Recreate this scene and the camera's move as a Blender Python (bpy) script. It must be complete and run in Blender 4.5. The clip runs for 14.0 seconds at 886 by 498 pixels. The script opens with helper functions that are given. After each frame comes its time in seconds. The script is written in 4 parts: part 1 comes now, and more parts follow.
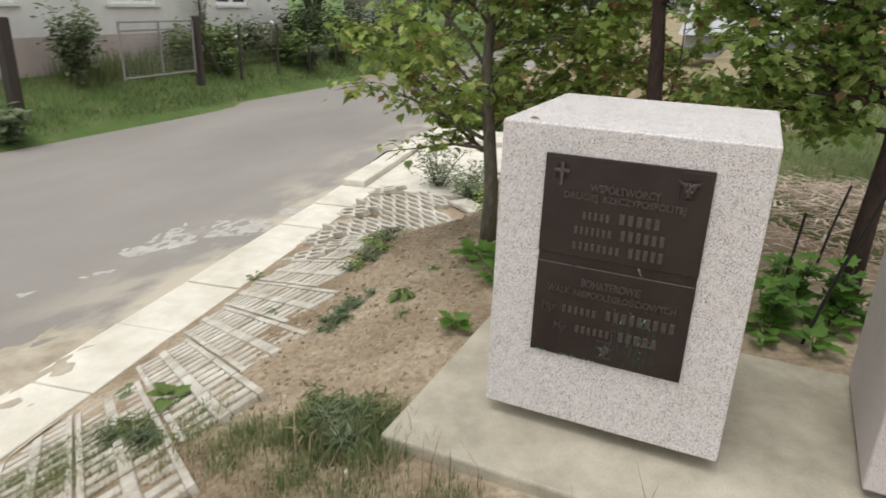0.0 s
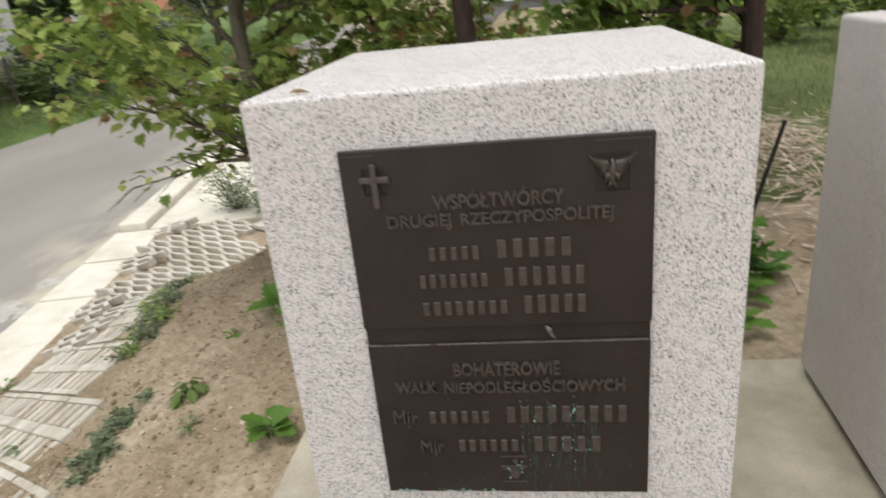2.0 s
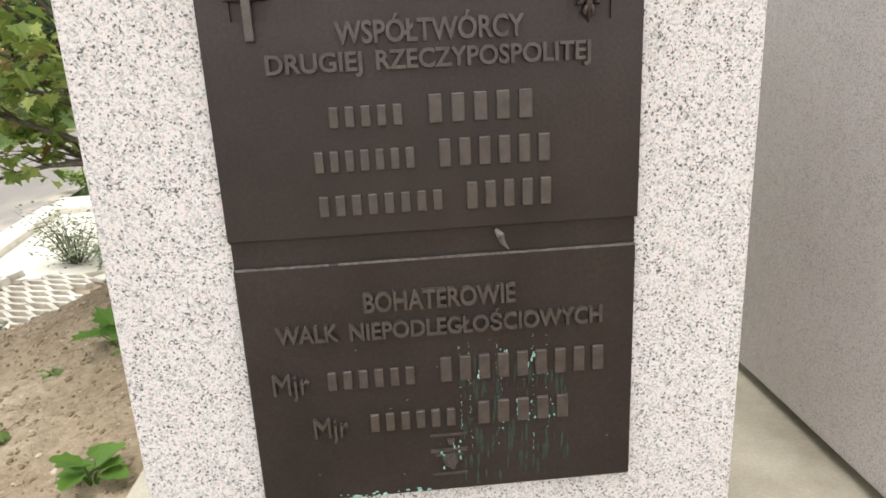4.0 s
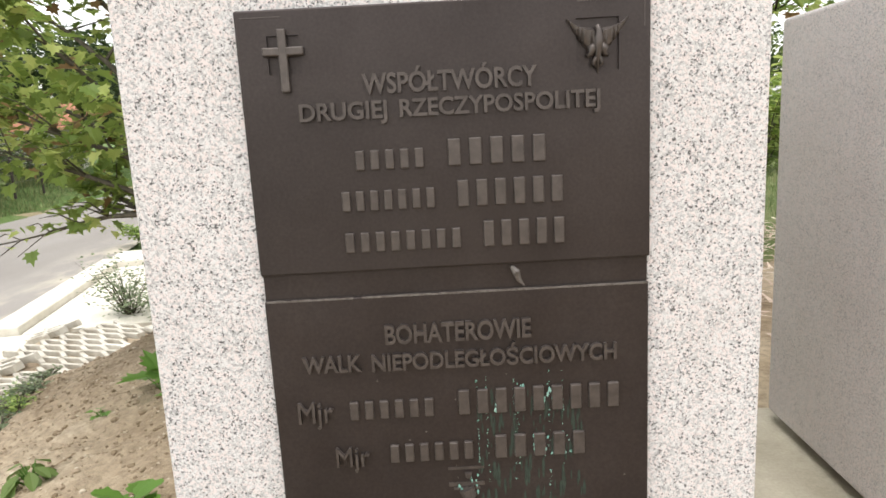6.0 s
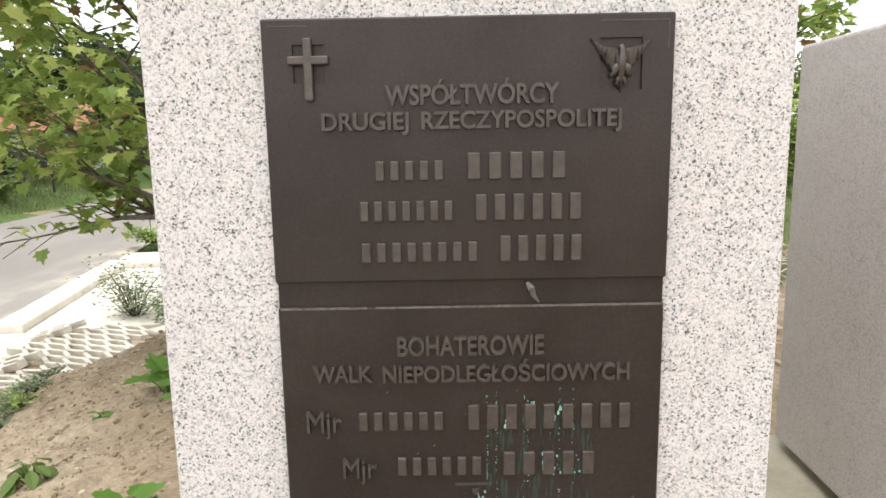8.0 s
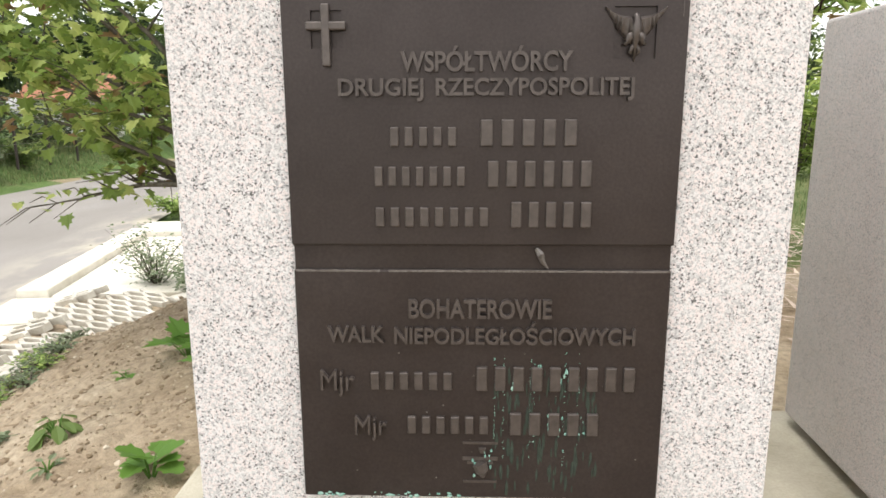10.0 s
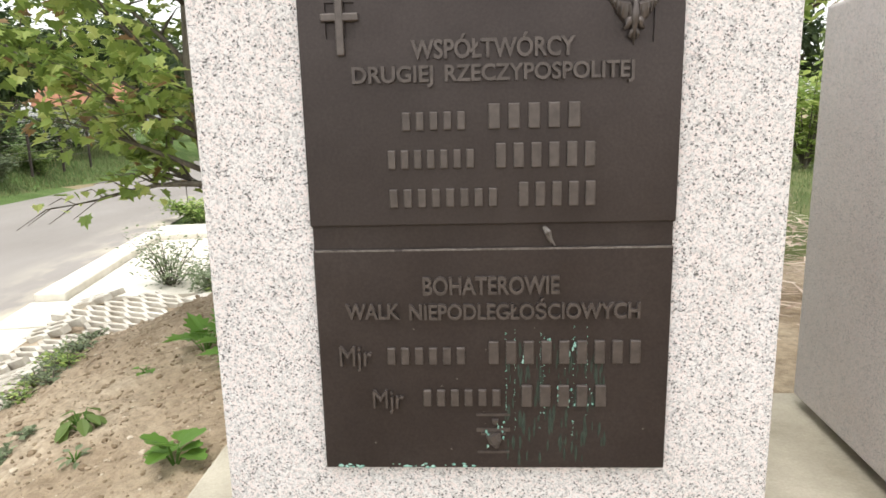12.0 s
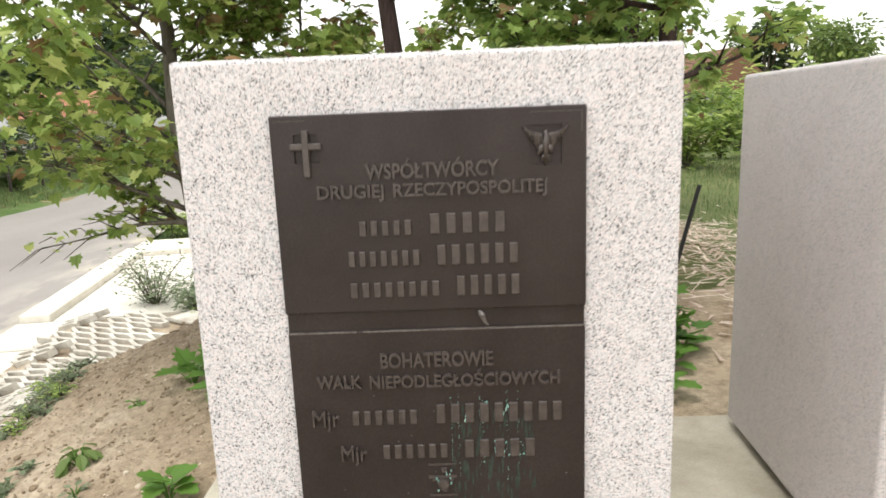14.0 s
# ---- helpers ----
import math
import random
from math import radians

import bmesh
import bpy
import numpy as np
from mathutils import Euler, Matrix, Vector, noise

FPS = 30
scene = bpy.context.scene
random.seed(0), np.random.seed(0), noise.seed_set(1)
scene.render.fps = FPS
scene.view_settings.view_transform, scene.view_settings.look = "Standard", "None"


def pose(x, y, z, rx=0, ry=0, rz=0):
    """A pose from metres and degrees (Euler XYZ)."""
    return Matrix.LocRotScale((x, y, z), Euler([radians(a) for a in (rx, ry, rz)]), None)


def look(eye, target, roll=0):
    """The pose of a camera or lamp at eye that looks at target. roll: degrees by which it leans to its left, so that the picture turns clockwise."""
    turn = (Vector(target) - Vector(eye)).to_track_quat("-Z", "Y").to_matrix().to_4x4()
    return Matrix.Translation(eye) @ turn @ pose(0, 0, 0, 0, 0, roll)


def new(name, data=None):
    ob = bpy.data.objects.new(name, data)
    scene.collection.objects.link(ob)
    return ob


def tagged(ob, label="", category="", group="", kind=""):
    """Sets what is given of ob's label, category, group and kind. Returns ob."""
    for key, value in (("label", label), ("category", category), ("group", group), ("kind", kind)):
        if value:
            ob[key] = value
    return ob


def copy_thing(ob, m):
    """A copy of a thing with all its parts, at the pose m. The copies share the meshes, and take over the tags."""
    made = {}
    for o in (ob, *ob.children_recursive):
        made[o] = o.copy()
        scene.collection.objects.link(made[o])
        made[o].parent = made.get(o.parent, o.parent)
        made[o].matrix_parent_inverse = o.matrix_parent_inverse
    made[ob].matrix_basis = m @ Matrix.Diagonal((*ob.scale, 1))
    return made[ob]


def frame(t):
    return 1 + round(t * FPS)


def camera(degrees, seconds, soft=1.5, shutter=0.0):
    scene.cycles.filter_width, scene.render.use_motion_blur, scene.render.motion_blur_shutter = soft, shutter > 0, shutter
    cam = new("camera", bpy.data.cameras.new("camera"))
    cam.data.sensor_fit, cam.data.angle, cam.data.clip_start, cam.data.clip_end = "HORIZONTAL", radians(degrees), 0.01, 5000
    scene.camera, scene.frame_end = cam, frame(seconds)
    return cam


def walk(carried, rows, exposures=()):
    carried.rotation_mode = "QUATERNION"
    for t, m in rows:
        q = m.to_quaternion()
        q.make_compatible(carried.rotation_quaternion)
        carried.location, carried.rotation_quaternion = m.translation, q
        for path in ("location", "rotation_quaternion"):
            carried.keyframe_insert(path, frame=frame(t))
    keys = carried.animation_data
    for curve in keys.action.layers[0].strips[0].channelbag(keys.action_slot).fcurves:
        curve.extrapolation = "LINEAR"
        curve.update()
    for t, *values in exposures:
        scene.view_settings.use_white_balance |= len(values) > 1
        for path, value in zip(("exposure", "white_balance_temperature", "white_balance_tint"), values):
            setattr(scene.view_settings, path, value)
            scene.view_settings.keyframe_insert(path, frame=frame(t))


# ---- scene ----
cam = camera(67.5, 14.0, soft=1.6, shutter=0.25)
PATH = [
    (0, (0.334, -2.223, 1.58), (-0.432, -0.513, 0.882), 2.0),
    (0.5, (0.12, -1.978, 1.544), (-0.453, -0.172, 0.903), 2.9),
    (1, (-0.033, -1.694, 1.497), (-0.596, 0.106, 0.83), 5.7),
    (1.5, (0.031, -1.395, 1.478), (-0.534, 0.447, 0.942), -0.6),
    (2, (0.071, -1.144, 1.36), (-0.211, 0.696, 0.63), -5.9),
    (2.5, (-0.021, -0.921, 1.274), (0.016, 0.894, 0.434), -4.9),
    (3, (-0.066, -0.833, 1.09), (0.098, 0.999, 0.306), -1.5),
    (5.3, (-0.025, -0.934, 0.937), (-0.006, 1.037, 0.596), -4.1),
    (5.5, (-0.025, -0.934, 0.936), (-0.022, 1.033, 0.578), -3.8),
    (6, (-0.017, -0.931, 0.946), (-0.015, 1.034, 0.576), -3.1),
    (6.5, (0.004, -0.928, 0.941), (0.008, 1.041, 0.589), -3.0),
    (7, (-0.02, -0.926, 0.945), (-0.015, 1.046, 0.615), -2.1),
    (7.5, (-0.032, -0.927, 0.947), (-0.032, 1.047, 0.623), -1.4),
    (10, (-0.023, -0.954, 0.935), (-0.09, 1.004, 0.533), -0.2),
    (10.5, (-0.014, -0.96, 0.936), (-0.106, 0.994, 0.523), -0.7),
    (11, (-0.027, -0.966, 0.95), (-0.145, 0.987, 0.537), -1.5),
    (11.5, (-0.031, -0.981, 0.952), (-0.159, 0.973, 0.548), -1.6),
    (12, (-0.023, -1.005, 0.914), (-0.122, 0.952, 0.512), -1.4),
    (12.5, (-0.018, -1.01, 0.937), (-0.082, 0.944, 0.515), -1.7),
    (13, (-0.018, -1.003, 0.945), (-0.074, 0.951, 0.523), -1.9),
    (13.5, (-0.012, -1.012, 0.958), (-0.067, 0.944, 0.543), -2.2),
    (14, (0.049, -1.182, 1.098), (-0.001, 0.777, 0.7), -2.3),
]
EXPOSURES = [(0.0, -0.56), (1.5, -0.52), (3.0, -0.1), (5.5, 0.13), (12.5, 0.2), (14.0, 0.15)]
walk(cam, [(t, look(eye, target, roll)) for t, eye, target, roll in PATH], EXPOSURES)

# ---- world and sun: bright overcast noon ----
SUN_EL, SUN_AZ = 76.0, 200.0
world = bpy.data.worlds.new("world")
scene.world = world
world.use_nodes = True
wn = world.node_tree.nodes
wl = world.node_tree.links
sky = wn.new("ShaderNodeTexSky")
sky.sky_type = "NISHITA"
sky.sun_disc = False
sky.sun_elevation = radians(SUN_EL)
sky.sun_rotation = radians(SUN_AZ)
sky.dust_density, sky.air_density, sky.ozone_density = 2.0, 1.5, 1.0
hs = wn.new("ShaderNodeHueSaturation")
hs.inputs["Saturation"].default_value = 0.10
hs.inputs["Value"].default_value = 2.15
wl.new(sky.outputs[0], hs.inputs["Color"])
wl.new(hs.outputs[0], wn["Background"].inputs["Color"])
wn["Background"].inputs["Strength"].default_value = 0.15
sun_data = bpy.data.lights.new("sun", "SUN")
sun_data.energy, sun_data.angle, sun_data.color = 1.4, radians(30), (1.0, 0.965, 0.92)
sun = new("sun", sun_data)
az = radians(SUN_AZ)
sun.matrix_world = look(Vector((math.sin(az) * math.cos(radians(SUN_EL)), math.cos(az) * math.cos(radians(SUN_EL)), math.sin(radians(SUN_EL)))) * 50, (0, 0, 0))


# ---- materials ----
class Nodes:
    """A material with short helpers to add nodes."""

    def __init__(self, name, rough=0.8, metal=0.0, spec=0.4):
        self.mat = bpy.data.materials.new(name)
        self.mat.use_nodes = True
        self.n, self.l = self.mat.node_tree.nodes, self.mat.node_tree.links
        self.b = self.n["Principled BSDF"]
        self.b.inputs["Roughness"].default_value = rough
        self.b.inputs["Metallic"].default_value = metal
        self.b.inputs["Specular IOR Level"].default_value = spec
        self.co = self.n.new("ShaderNodeTexCoord").outputs["Object"]

    def world_co(self):
        self.co = self.n.new("ShaderNodeNewGeometry").outputs["Position"]
        return self

    def noise(self, scale, detail=4.0, rough=0.6, stretch=None):
        t = self.n.new("ShaderNodeTexNoise")
        t.inputs["Scale"].default_value, t.inputs["Detail"].default_value, t.inputs["Roughness"].default_value = scale, detail, rough
        co = self.co
        if stretch:
            m = self.n.new("ShaderNodeMapping")
            m.inputs["Scale"].default_value = stretch
            self.l.new(co, m.inputs["Vector"])
            co = m.outputs[0]
        self.l.new(co, t.inputs["Vector"])
        return t.outputs["Fac"]

    def grains(self, scale, warp):
        """A random value for each grain of an uneven cell pattern."""
        t = self.n.new("ShaderNodeTexNoise")
        t.inputs["Scale"].default_value = scale * 0.9
        self.l.new(self.co, t.inputs["Vector"])
        k = self.n.new("ShaderNodeVectorMath")
        k.operation = "MULTIPLY_ADD"
        k.inputs[1].default_value = (warp, warp, warp)
        self.l.new(t.outputs["Color"], k.inputs[0])
        self.l.new(self.co, k.inputs[2])
        c = self.n.new("ShaderNodeTexVoronoi")
        c.inputs["Scale"].default_value = scale
        self.l.new(k.outputs[0], c.inputs["Vector"])
        d = self.n.new("ShaderNodeSeparateColor")
        self.l.new(c.outputs["Color"], d.inputs[0])
        return d.outputs[0]

    def ramp(self, fac, *stops):
        r = self.n.new("ShaderNodeValToRGB")
        e = r.color_ramp.elements
        while len(e) < len(stops):
            e.new(0.5)
        for k, (p, c) in zip(e, stops):
            k.position = p
            k.color = (*c, 1) if len(c) == 3 else c
        self.l.new(fac, r.inputs[0])
        return r.outputs[0]

    def mix(self, fac, a, b, kind="MIX"):
        m = self.n.new("ShaderNodeMix")
        m.data_type, m.blend_type = "RGBA", kind
        for sock, v in ((m.inputs[0], fac), (m.inputs[6], a), (m.inputs[7], b)):
            if hasattr(v, "is_linked"):
                self.l.new(v, sock)
            elif isinstance(v, tuple):
                sock.default_value = (*v, 1)
            else:
                sock.default_value = v
        return m.outputs[2]

    def math(self, op, a, b=0.0):
        m = self.n.new("ShaderNodeMath")
        m.operation = op
        for sock, v in ((m.inputs[0], a), (m.inputs[1], b)):
            if hasattr(v, "is_linked"):
                self.l.new(v, sock)
            else:
                sock.default_value = v
        return m.outputs[0]

    def color(self, v):
        if isinstance(v, tuple):
            self.b.inputs["Base Color"].default_value = (*v, 1)
        else:
            self.l.new(v, self.b.inputs["Base Color"])
        return self

    def bump(self, height, dist=0.005, strength=0.6):
        m = self.n.new("ShaderNodeBump")
        m.inputs["Distance"].default_value, m.inputs["Strength"].default_value = dist, strength
        self.l.new(height, m.inputs["Height"])
        self.l.new(m.outputs[0], self.b.inputs["Normal"])
        return self

    def island(self):
        return self.n.new("ShaderNodeNewGeometry").outputs["Random Per Island"]


def granite(name, pale, mid, dark, grain, flecks):
    """Mineral grains: pale feldspar, grey quartz and clustered dark mica flecks."""
    m = Nodes(name, 0.6, spec=0.3)
    warm = (min(1.0, pale[0] * 1.05), pale[1] * 0.97, pale[2] * 0.955)
    dull = tuple(0.5 * (a + b) for a, b in zip(pale, mid))
    base = m.ramp(m.grains(grain, 0.006), (0.0, mid), (0.10, mid), (0.13, dull), (0.32, dull), (0.36, pale), (0.62, pale), (0.70, warm), (1.0, warm))
    fine = m.ramp(m.grains(grain * 2.3, 0.004), (0.0, (0.68, 0.675, 0.67)), (0.17, (0.68, 0.675, 0.67)), (0.20, (1.0, 1.0, 1.0)))
    col = m.mix(1.0, base, fine, "MULTIPLY")
    cluster = m.math("MULTIPLY", m.math("SUBTRACT", m.noise(26.0, 3.0), 0.5), 0.45)
    pick = m.math("ADD", m.grains(grain * 1.35, 0.005), cluster)
    col = m.mix(m.ramp(pick, (flecks, (1, 1, 1)), (flecks + 0.02, (0, 0, 0))), col, dark)
    cloud = m.ramp(m.noise(5.0, 4.0), (0.3, (0.92, 0.91, 0.90)), (0.7, (1.0, 1.0, 1.0)))
    m.color(m.mix(1.0, col, cloud, "MULTIPLY"))
    m.bump(m.noise(grain * 1.3, 3.0), 0.0010, 0.45)
    return m.mat


M_GRANITE = granite("granite_pink_grey", (0.705, 0.684, 0.67), (0.44, 0.427, 0.42), (0.125, 0.12, 0.117), 300.0, 0.075)
M_SAWN = granite("granite_sawn_grey", (0.60, 0.57, 0.555), (0.46, 0.44, 0.43), (0.30, 0.29, 0.285), 330.0, 0.05)


def bronze():
    m = Nodes("bronze_brown", 0.5, 0.55, 0.4)
    tone = m.ramp(m.noise(6.0, 5.0), (0.3, (0.041, 0.032, 0.0295)), (0.7, (0.058, 0.0465, 0.043)))
    fine = m.ramp(m.noise(220.0, 3.0), (0.3, (0.85, 0.85, 0.85)), (0.7, (1.1, 1.1, 1.1)))
    m.color(m.mix(1.0, tone, fine, "MULTIPLY"))
    m.l.new(m.ramp(m.noise(14.0, 4.0), (0.3, (0.30,) * 3), (0.7, (0.42,) * 3)), m.b.inputs["Roughness"])
    m.bump(m.noise(160.0, 4.0), 0.0006, 0.4)
    return m.mat


M_BRONZE = bronze()


def lettering():
    # paler than the panel bronze: the relief's highlights are put into this colour
    m = Nodes("bronze_raised_highlit", 0.42, 0.5, 0.5)
    m.color(m.ramp(m.noise(60.0, 3.0), (0.3, (0.074, 0.061, 0.055)), (0.7, (0.115, 0.096, 0.086))))
    return m.mat


M_LETTER = lettering()
m = Nodes("verdigris", 0.8)
M_VERDIGRIS = m.color(m.ramp(m.noise(180.0, 3.0), (0.35, (0.10, 0.26, 0.21)), (0.65, (0.33, 0.50, 0.43)))).mat
m = Nodes("green_tarnish", 0.6)
M_TARNISH = m.color(m.ramp(m.noise(90.0, 3.0), (0.35, (0.020, 0.029, 0.021)), (0.65, (0.032, 0.045, 0.033)))).mat
# pale metal for the scar and specks, and for the painted edge highlight
m = Nodes("scratched_or_highlit_metal", 0.4, 0.3)
M_SCRATCH_HIGHLIGHT = m.color(m.ramp(m.noise(150.0, 2.0), (0.3, (0.09, 0.075, 0.066)), (0.7, (0.20, 0.18, 0.165)))).mat


def concrete(name, low, high, scale=4.0, bump=0.003):
    m = Nodes(name, 0.9, spec=0.2).world_co()
    big = m.ramp(m.noise(scale, 6.0, 0.65), (0.3, low), (0.68, high))
    fine = m.ramp(m.noise(120.0, 3.0), (0.25, (0.86, 0.86, 0.86)), (0.75, (1.06, 1.06, 1.06)))
    m.color(m.mix(1.0, big, fine, "MULTIPLY"))
    m.bump(m.noise(150.0, 4.0), bump, 0.5)
    return m.mat


M_SLAB = concrete("concrete_slab", (0.29, 0.26, 0.20), (0.49, 0.45, 0.36), 3.0)
M_KERB = concrete("concrete_kerb", (0.55, 0.51, 0.42), (0.74, 0.70, 0.61), 2.2)
M_LATTICE = concrete("concrete_lattice", (0.34, 0.30, 0.235), (0.63, 0.60, 0.53), 4.0)
M_PLASTER = concrete("plaster_grey", (0.55, 0.54, 0.51), (0.70, 0.68, 0.64), 0.7)
M_PLINTH = concrete("plaster_pinkish", (0.40, 0.33, 0.30), (0.50, 0.42, 0.38), 0.9)


def soil():
    m = Nodes("sandy_soil", 0.95, spec=0.1).world_co()
    big = m.ramp(m.noise(1.6, 6.0, 0.6), (0.30, (0.26, 0.20, 0.135)), (0.52, (0.375, 0.305, 0.22)), (0.72, (0.50, 0.43, 0.33)))
    mid = m.ramp(m.noise(26.0, 5.0, 0.7), (0.3, (0.62, 0.60, 0.58)), (0.65, (1.15, 1.13, 1.1)))
    col = m.mix(1.0, big, mid, "MULTIPLY")
    m.color(col)
    h = m.mix(0.5, m.noise(30.0, 6.0, 0.7), m.noise(140.0, 3.0))
    m.bump(h, 0.02, 0.8)
    return m.mat


M_SOIL = soil()


def turf(name, a, b, c, scale=1.2):
    m = Nodes(name, 0.9, spec=0.15).world_co()
    big = m.ramp(m.noise(scale, 5.0, 0.65), (0.3, a), (0.55, b), (0.75, c))
    fine = m.ramp(m.noise(45.0, 5.0, 0.75), (0.25, (0.55, 0.55, 0.5)), (0.75, (1.3, 1.3, 1.25)))
    m.color(m.mix(1.0, big, fine, "MULTIPLY"))
    m.bump(m.noise(50.0, 4.0, 0.8), 0.04, 0.8)
    return m.mat


M_TURF = turf("verge_turf", (0.085, 0.14, 0.04), (0.125, 0.19, 0.06), (0.21, 0.22, 0.11))
M_FIELD = turf("dry_field", (0.24, 0.19, 0.115), (0.34, 0.28, 0.18), (0.20, 0.21, 0.10), 0.35)
M_LAWN = turf("sunlit_lawn", (0.10, 0.14, 0.045), (0.16, 0.19, 0.075), (0.24, 0.23, 0.12), 0.9)


def asphalt():
    m = Nodes("worn_asphalt", 0.88, spec=0.3).world_co()
    big = m.ramp(m.noise(0.45, 5.0, 0.6, (1.0, 0.35, 1.0)), (0.3, (0.23, 0.21, 0.188)), (0.7, (0.295, 0.272, 0.245)))
    fine = m.ramp(m.noise(160.0, 3.0, 0.7), (0.3, (0.82, 0.82, 0.82)), (0.7, (1.12, 1.12, 1.12)))
    col = m.mix(1.0, big, fine, "MULTIPLY")
    # pale sand drifted from the gutter
    sep = m.n.new("ShaderNodeSeparateXYZ")
    m.l.new(m.co, sep.inputs[0])
    d = m.math("ADD", sep.outputs[0], m.math("MULTIPLY", sep.outputs[1], 0.178))
    band = m.ramp(m.math("ADD", m.math("MULTIPLY", d, 0.5), 3.1), (0.45, (0, 0, 0)), (1.0, (1, 1, 1)))
    wisps = m.ramp(m.noise(1.6, 6.0, 0.6, (1.0, 0.45, 1.0)), (0.44, (0, 0, 0)), (0.60, (1, 1, 1)))
    m.color(m.mix(m.mix(1.0, band, wisps, "MULTIPLY"), col, (0.47, 0.42, 0.33)))
    m.bump(m.noise(220.0, 3.0), 0.004, 0.5)
    return m.mat


M_ASPHALT = asphalt()


def leafy(name, a, b, c):
    m = Nodes(name, 0.55, spec=0.3)
    m.color(m.ramp(m.island(), (0.0, a), (0.55, b), (1.0, c)))
    m.b.inputs["Subsurface Weight"].default_value = 0.0
    tr = m.n.new("ShaderNodeBsdfTranslucent")
    m.l.new(m.ramp(m.island(), (0.0, a), (0.55, b), (1.0, tuple(1.3 * k for k in c))), tr.inputs["Color"])
    ms = m.n.new("ShaderNodeMixShader")
    ms.inputs[0].default_value = 0.42
    m.l.new(m.b.outputs[0], ms.inputs[1])
    m.l.new(tr.outputs[0], ms.inputs[2])
    m.l.new(ms.outputs[0], m.n["Material Output"].inputs["Surface"])
    return m.mat


M_LEAF = leafy("leaf_maple", (0.15, 0.22, 0.05), (0.275, 0.37, 0.09), (0.46, 0.51, 0.17))
M_LEAF_DARK = leafy("leaf_dark", (0.085, 0.135, 0.038), (0.145, 0.215, 0.06), (0.25, 0.31, 0.10))
M_LEAF_MID = leafy("leaf_mid", (0.13, 0.205, 0.05), (0.245, 0.35, 0.088), (0.41, 0.48, 0.155))
M_LEAF_DEEP = leafy("leaf_deep", (0.028, 0.048, 0.02), (0.055, 0.085, 0.032), (0.10, 0.14, 0.05))
M_LEAF_DRY = leafy("leaf_dry", (0.20, 0.12, 0.05), (0.30, 0.19, 0.09), (0.36, 0.26, 0.13))
M_LEAF_FRESH = leafy("leaf_fresh", (0.075, 0.165, 0.03), (0.12, 0.235, 0.042), (0.18, 0.30, 0.065))
M_LEAF_GREY = leafy("leaf_greyish", (0.12, 0.155, 0.08), (0.18, 0.225, 0.125), (0.26, 0.30, 0.18))
M_GRASS = leafy("grass_blade", (0.10, 0.145, 0.05), (0.16, 0.21, 0.08), (0.29, 0.27, 0.14))
M_STRAW = leafy("dry_straw", (0.20, 0.13, 0.08), (0.36, 0.27, 0.18), (0.55, 0.45, 0.33))
M_HUSK = leafy("dry_husk", (0.34, 0.24, 0.18), (0.58, 0.46, 0.37), (0.78, 0.68, 0.57))
M_CHALK = concrete("pale_dust", (0.36, 0.335, 0.30), (0.50, 0.475, 0.43), 5.0, 0.003)
M_SAND = concrete("drifted_sand", (0.30, 0.255, 0.185), (0.50, 0.44, 0.345), 3.5, 0.006)


def bark(name, a, b):
    m = Nodes(name, 0.9, spec=0.15)
    m.color(m.ramp(m.noise(40.0, 5.0, 0.7, (1.0, 1.0, 0.25)), (0.3, a), (0.7, b)))
    m.bump(m.noise(60.0, 5.0, 0.7, (1.0, 1.0, 0.25)), 0.006, 0.8)
    return m.mat


M_BARK = bark("bark_grey_brown", (0.065, 0.056, 0.042), (0.17, 0.15, 0.115))
M_BARK_RED = bark("bark_dark_red_brown", (0.028, 0.02, 0.017), (0.075, 0.05, 0.042))


def plain(name, c, rough=0.6, metal=0.0):
    m = Nodes(name, rough, metal)
    m.color(m.ramp(m.noise(12.0, 4.0), (0.3, tuple(0.85 * k for k in c)), (0.7, tuple(min(1, 1.1 * k) for k in c))))
    return m.mat


M_WHITE = plain("white_plastic", (0.78, 0.78, 0.77), 0.4)
M_WHITE_WALL = plain("white_sheet_roof", (0.40, 0.41, 0.44), 0.6)
M_BROWN_ROOF = plain("brown_roof", (0.16, 0.085, 0.05), 0.85)
M_GREY_WALL = plain("grey_wall", (0.30, 0.30, 0.31), 0.8)
M_STEEL = plain("galvanised_steel", (0.27, 0.26, 0.24), 0.5, 0.5)
M_BLACK = plain("black_iron", (0.018, 0.017, 0.016), 0.6, 0.2)
M_DARKWOOD = plain("dark_wood", (0.045, 0.035, 0.028), 0.85)
M_TILE = plain("orange_roof_tile", (0.34, 0.15, 0.08), 0.8)
M_ROOF = plain("grey_roof_sheet", (0.20, 0.19, 0.18), 0.8)
M_NET = plain("orange_netting", (0.65, 0.22, 0.06), 0.7)
m = Nodes("clod", 0.95, spec=0.1)
M_STONE = m.color(m.ramp(m.island(), (0.0, (0.19, 0.14, 0.09)), (0.85, (0.34, 0.27, 0.19)), (1.0, (0.52, 0.45, 0.35)))).mat
g_ = Nodes("window_glass", 0.05, spec=0.5)
g_.color((0.02, 0.022, 0.028))
M_GLASS = g_.mat


# ---- mesh helpers ----
def mesh_of(bm, name, mats, smooth=False):
    me = bpy.data.meshes.new(name)
    bm.to_mesh(me)
    bm.free()
    for k in mats if isinstance(mats, (list, tuple)) else [mats]:
        me.materials.append(k)
    if smooth:
        for p in me.polygons:
            p.use_smooth = True
    return me


def part(name, bm, material, parent, label="", smooth=False):
    ob = new(name, mesh_of(bm, name, material, smooth))
    ob.parent = parent
    if label:
        tagged(ob, label)
    return ob


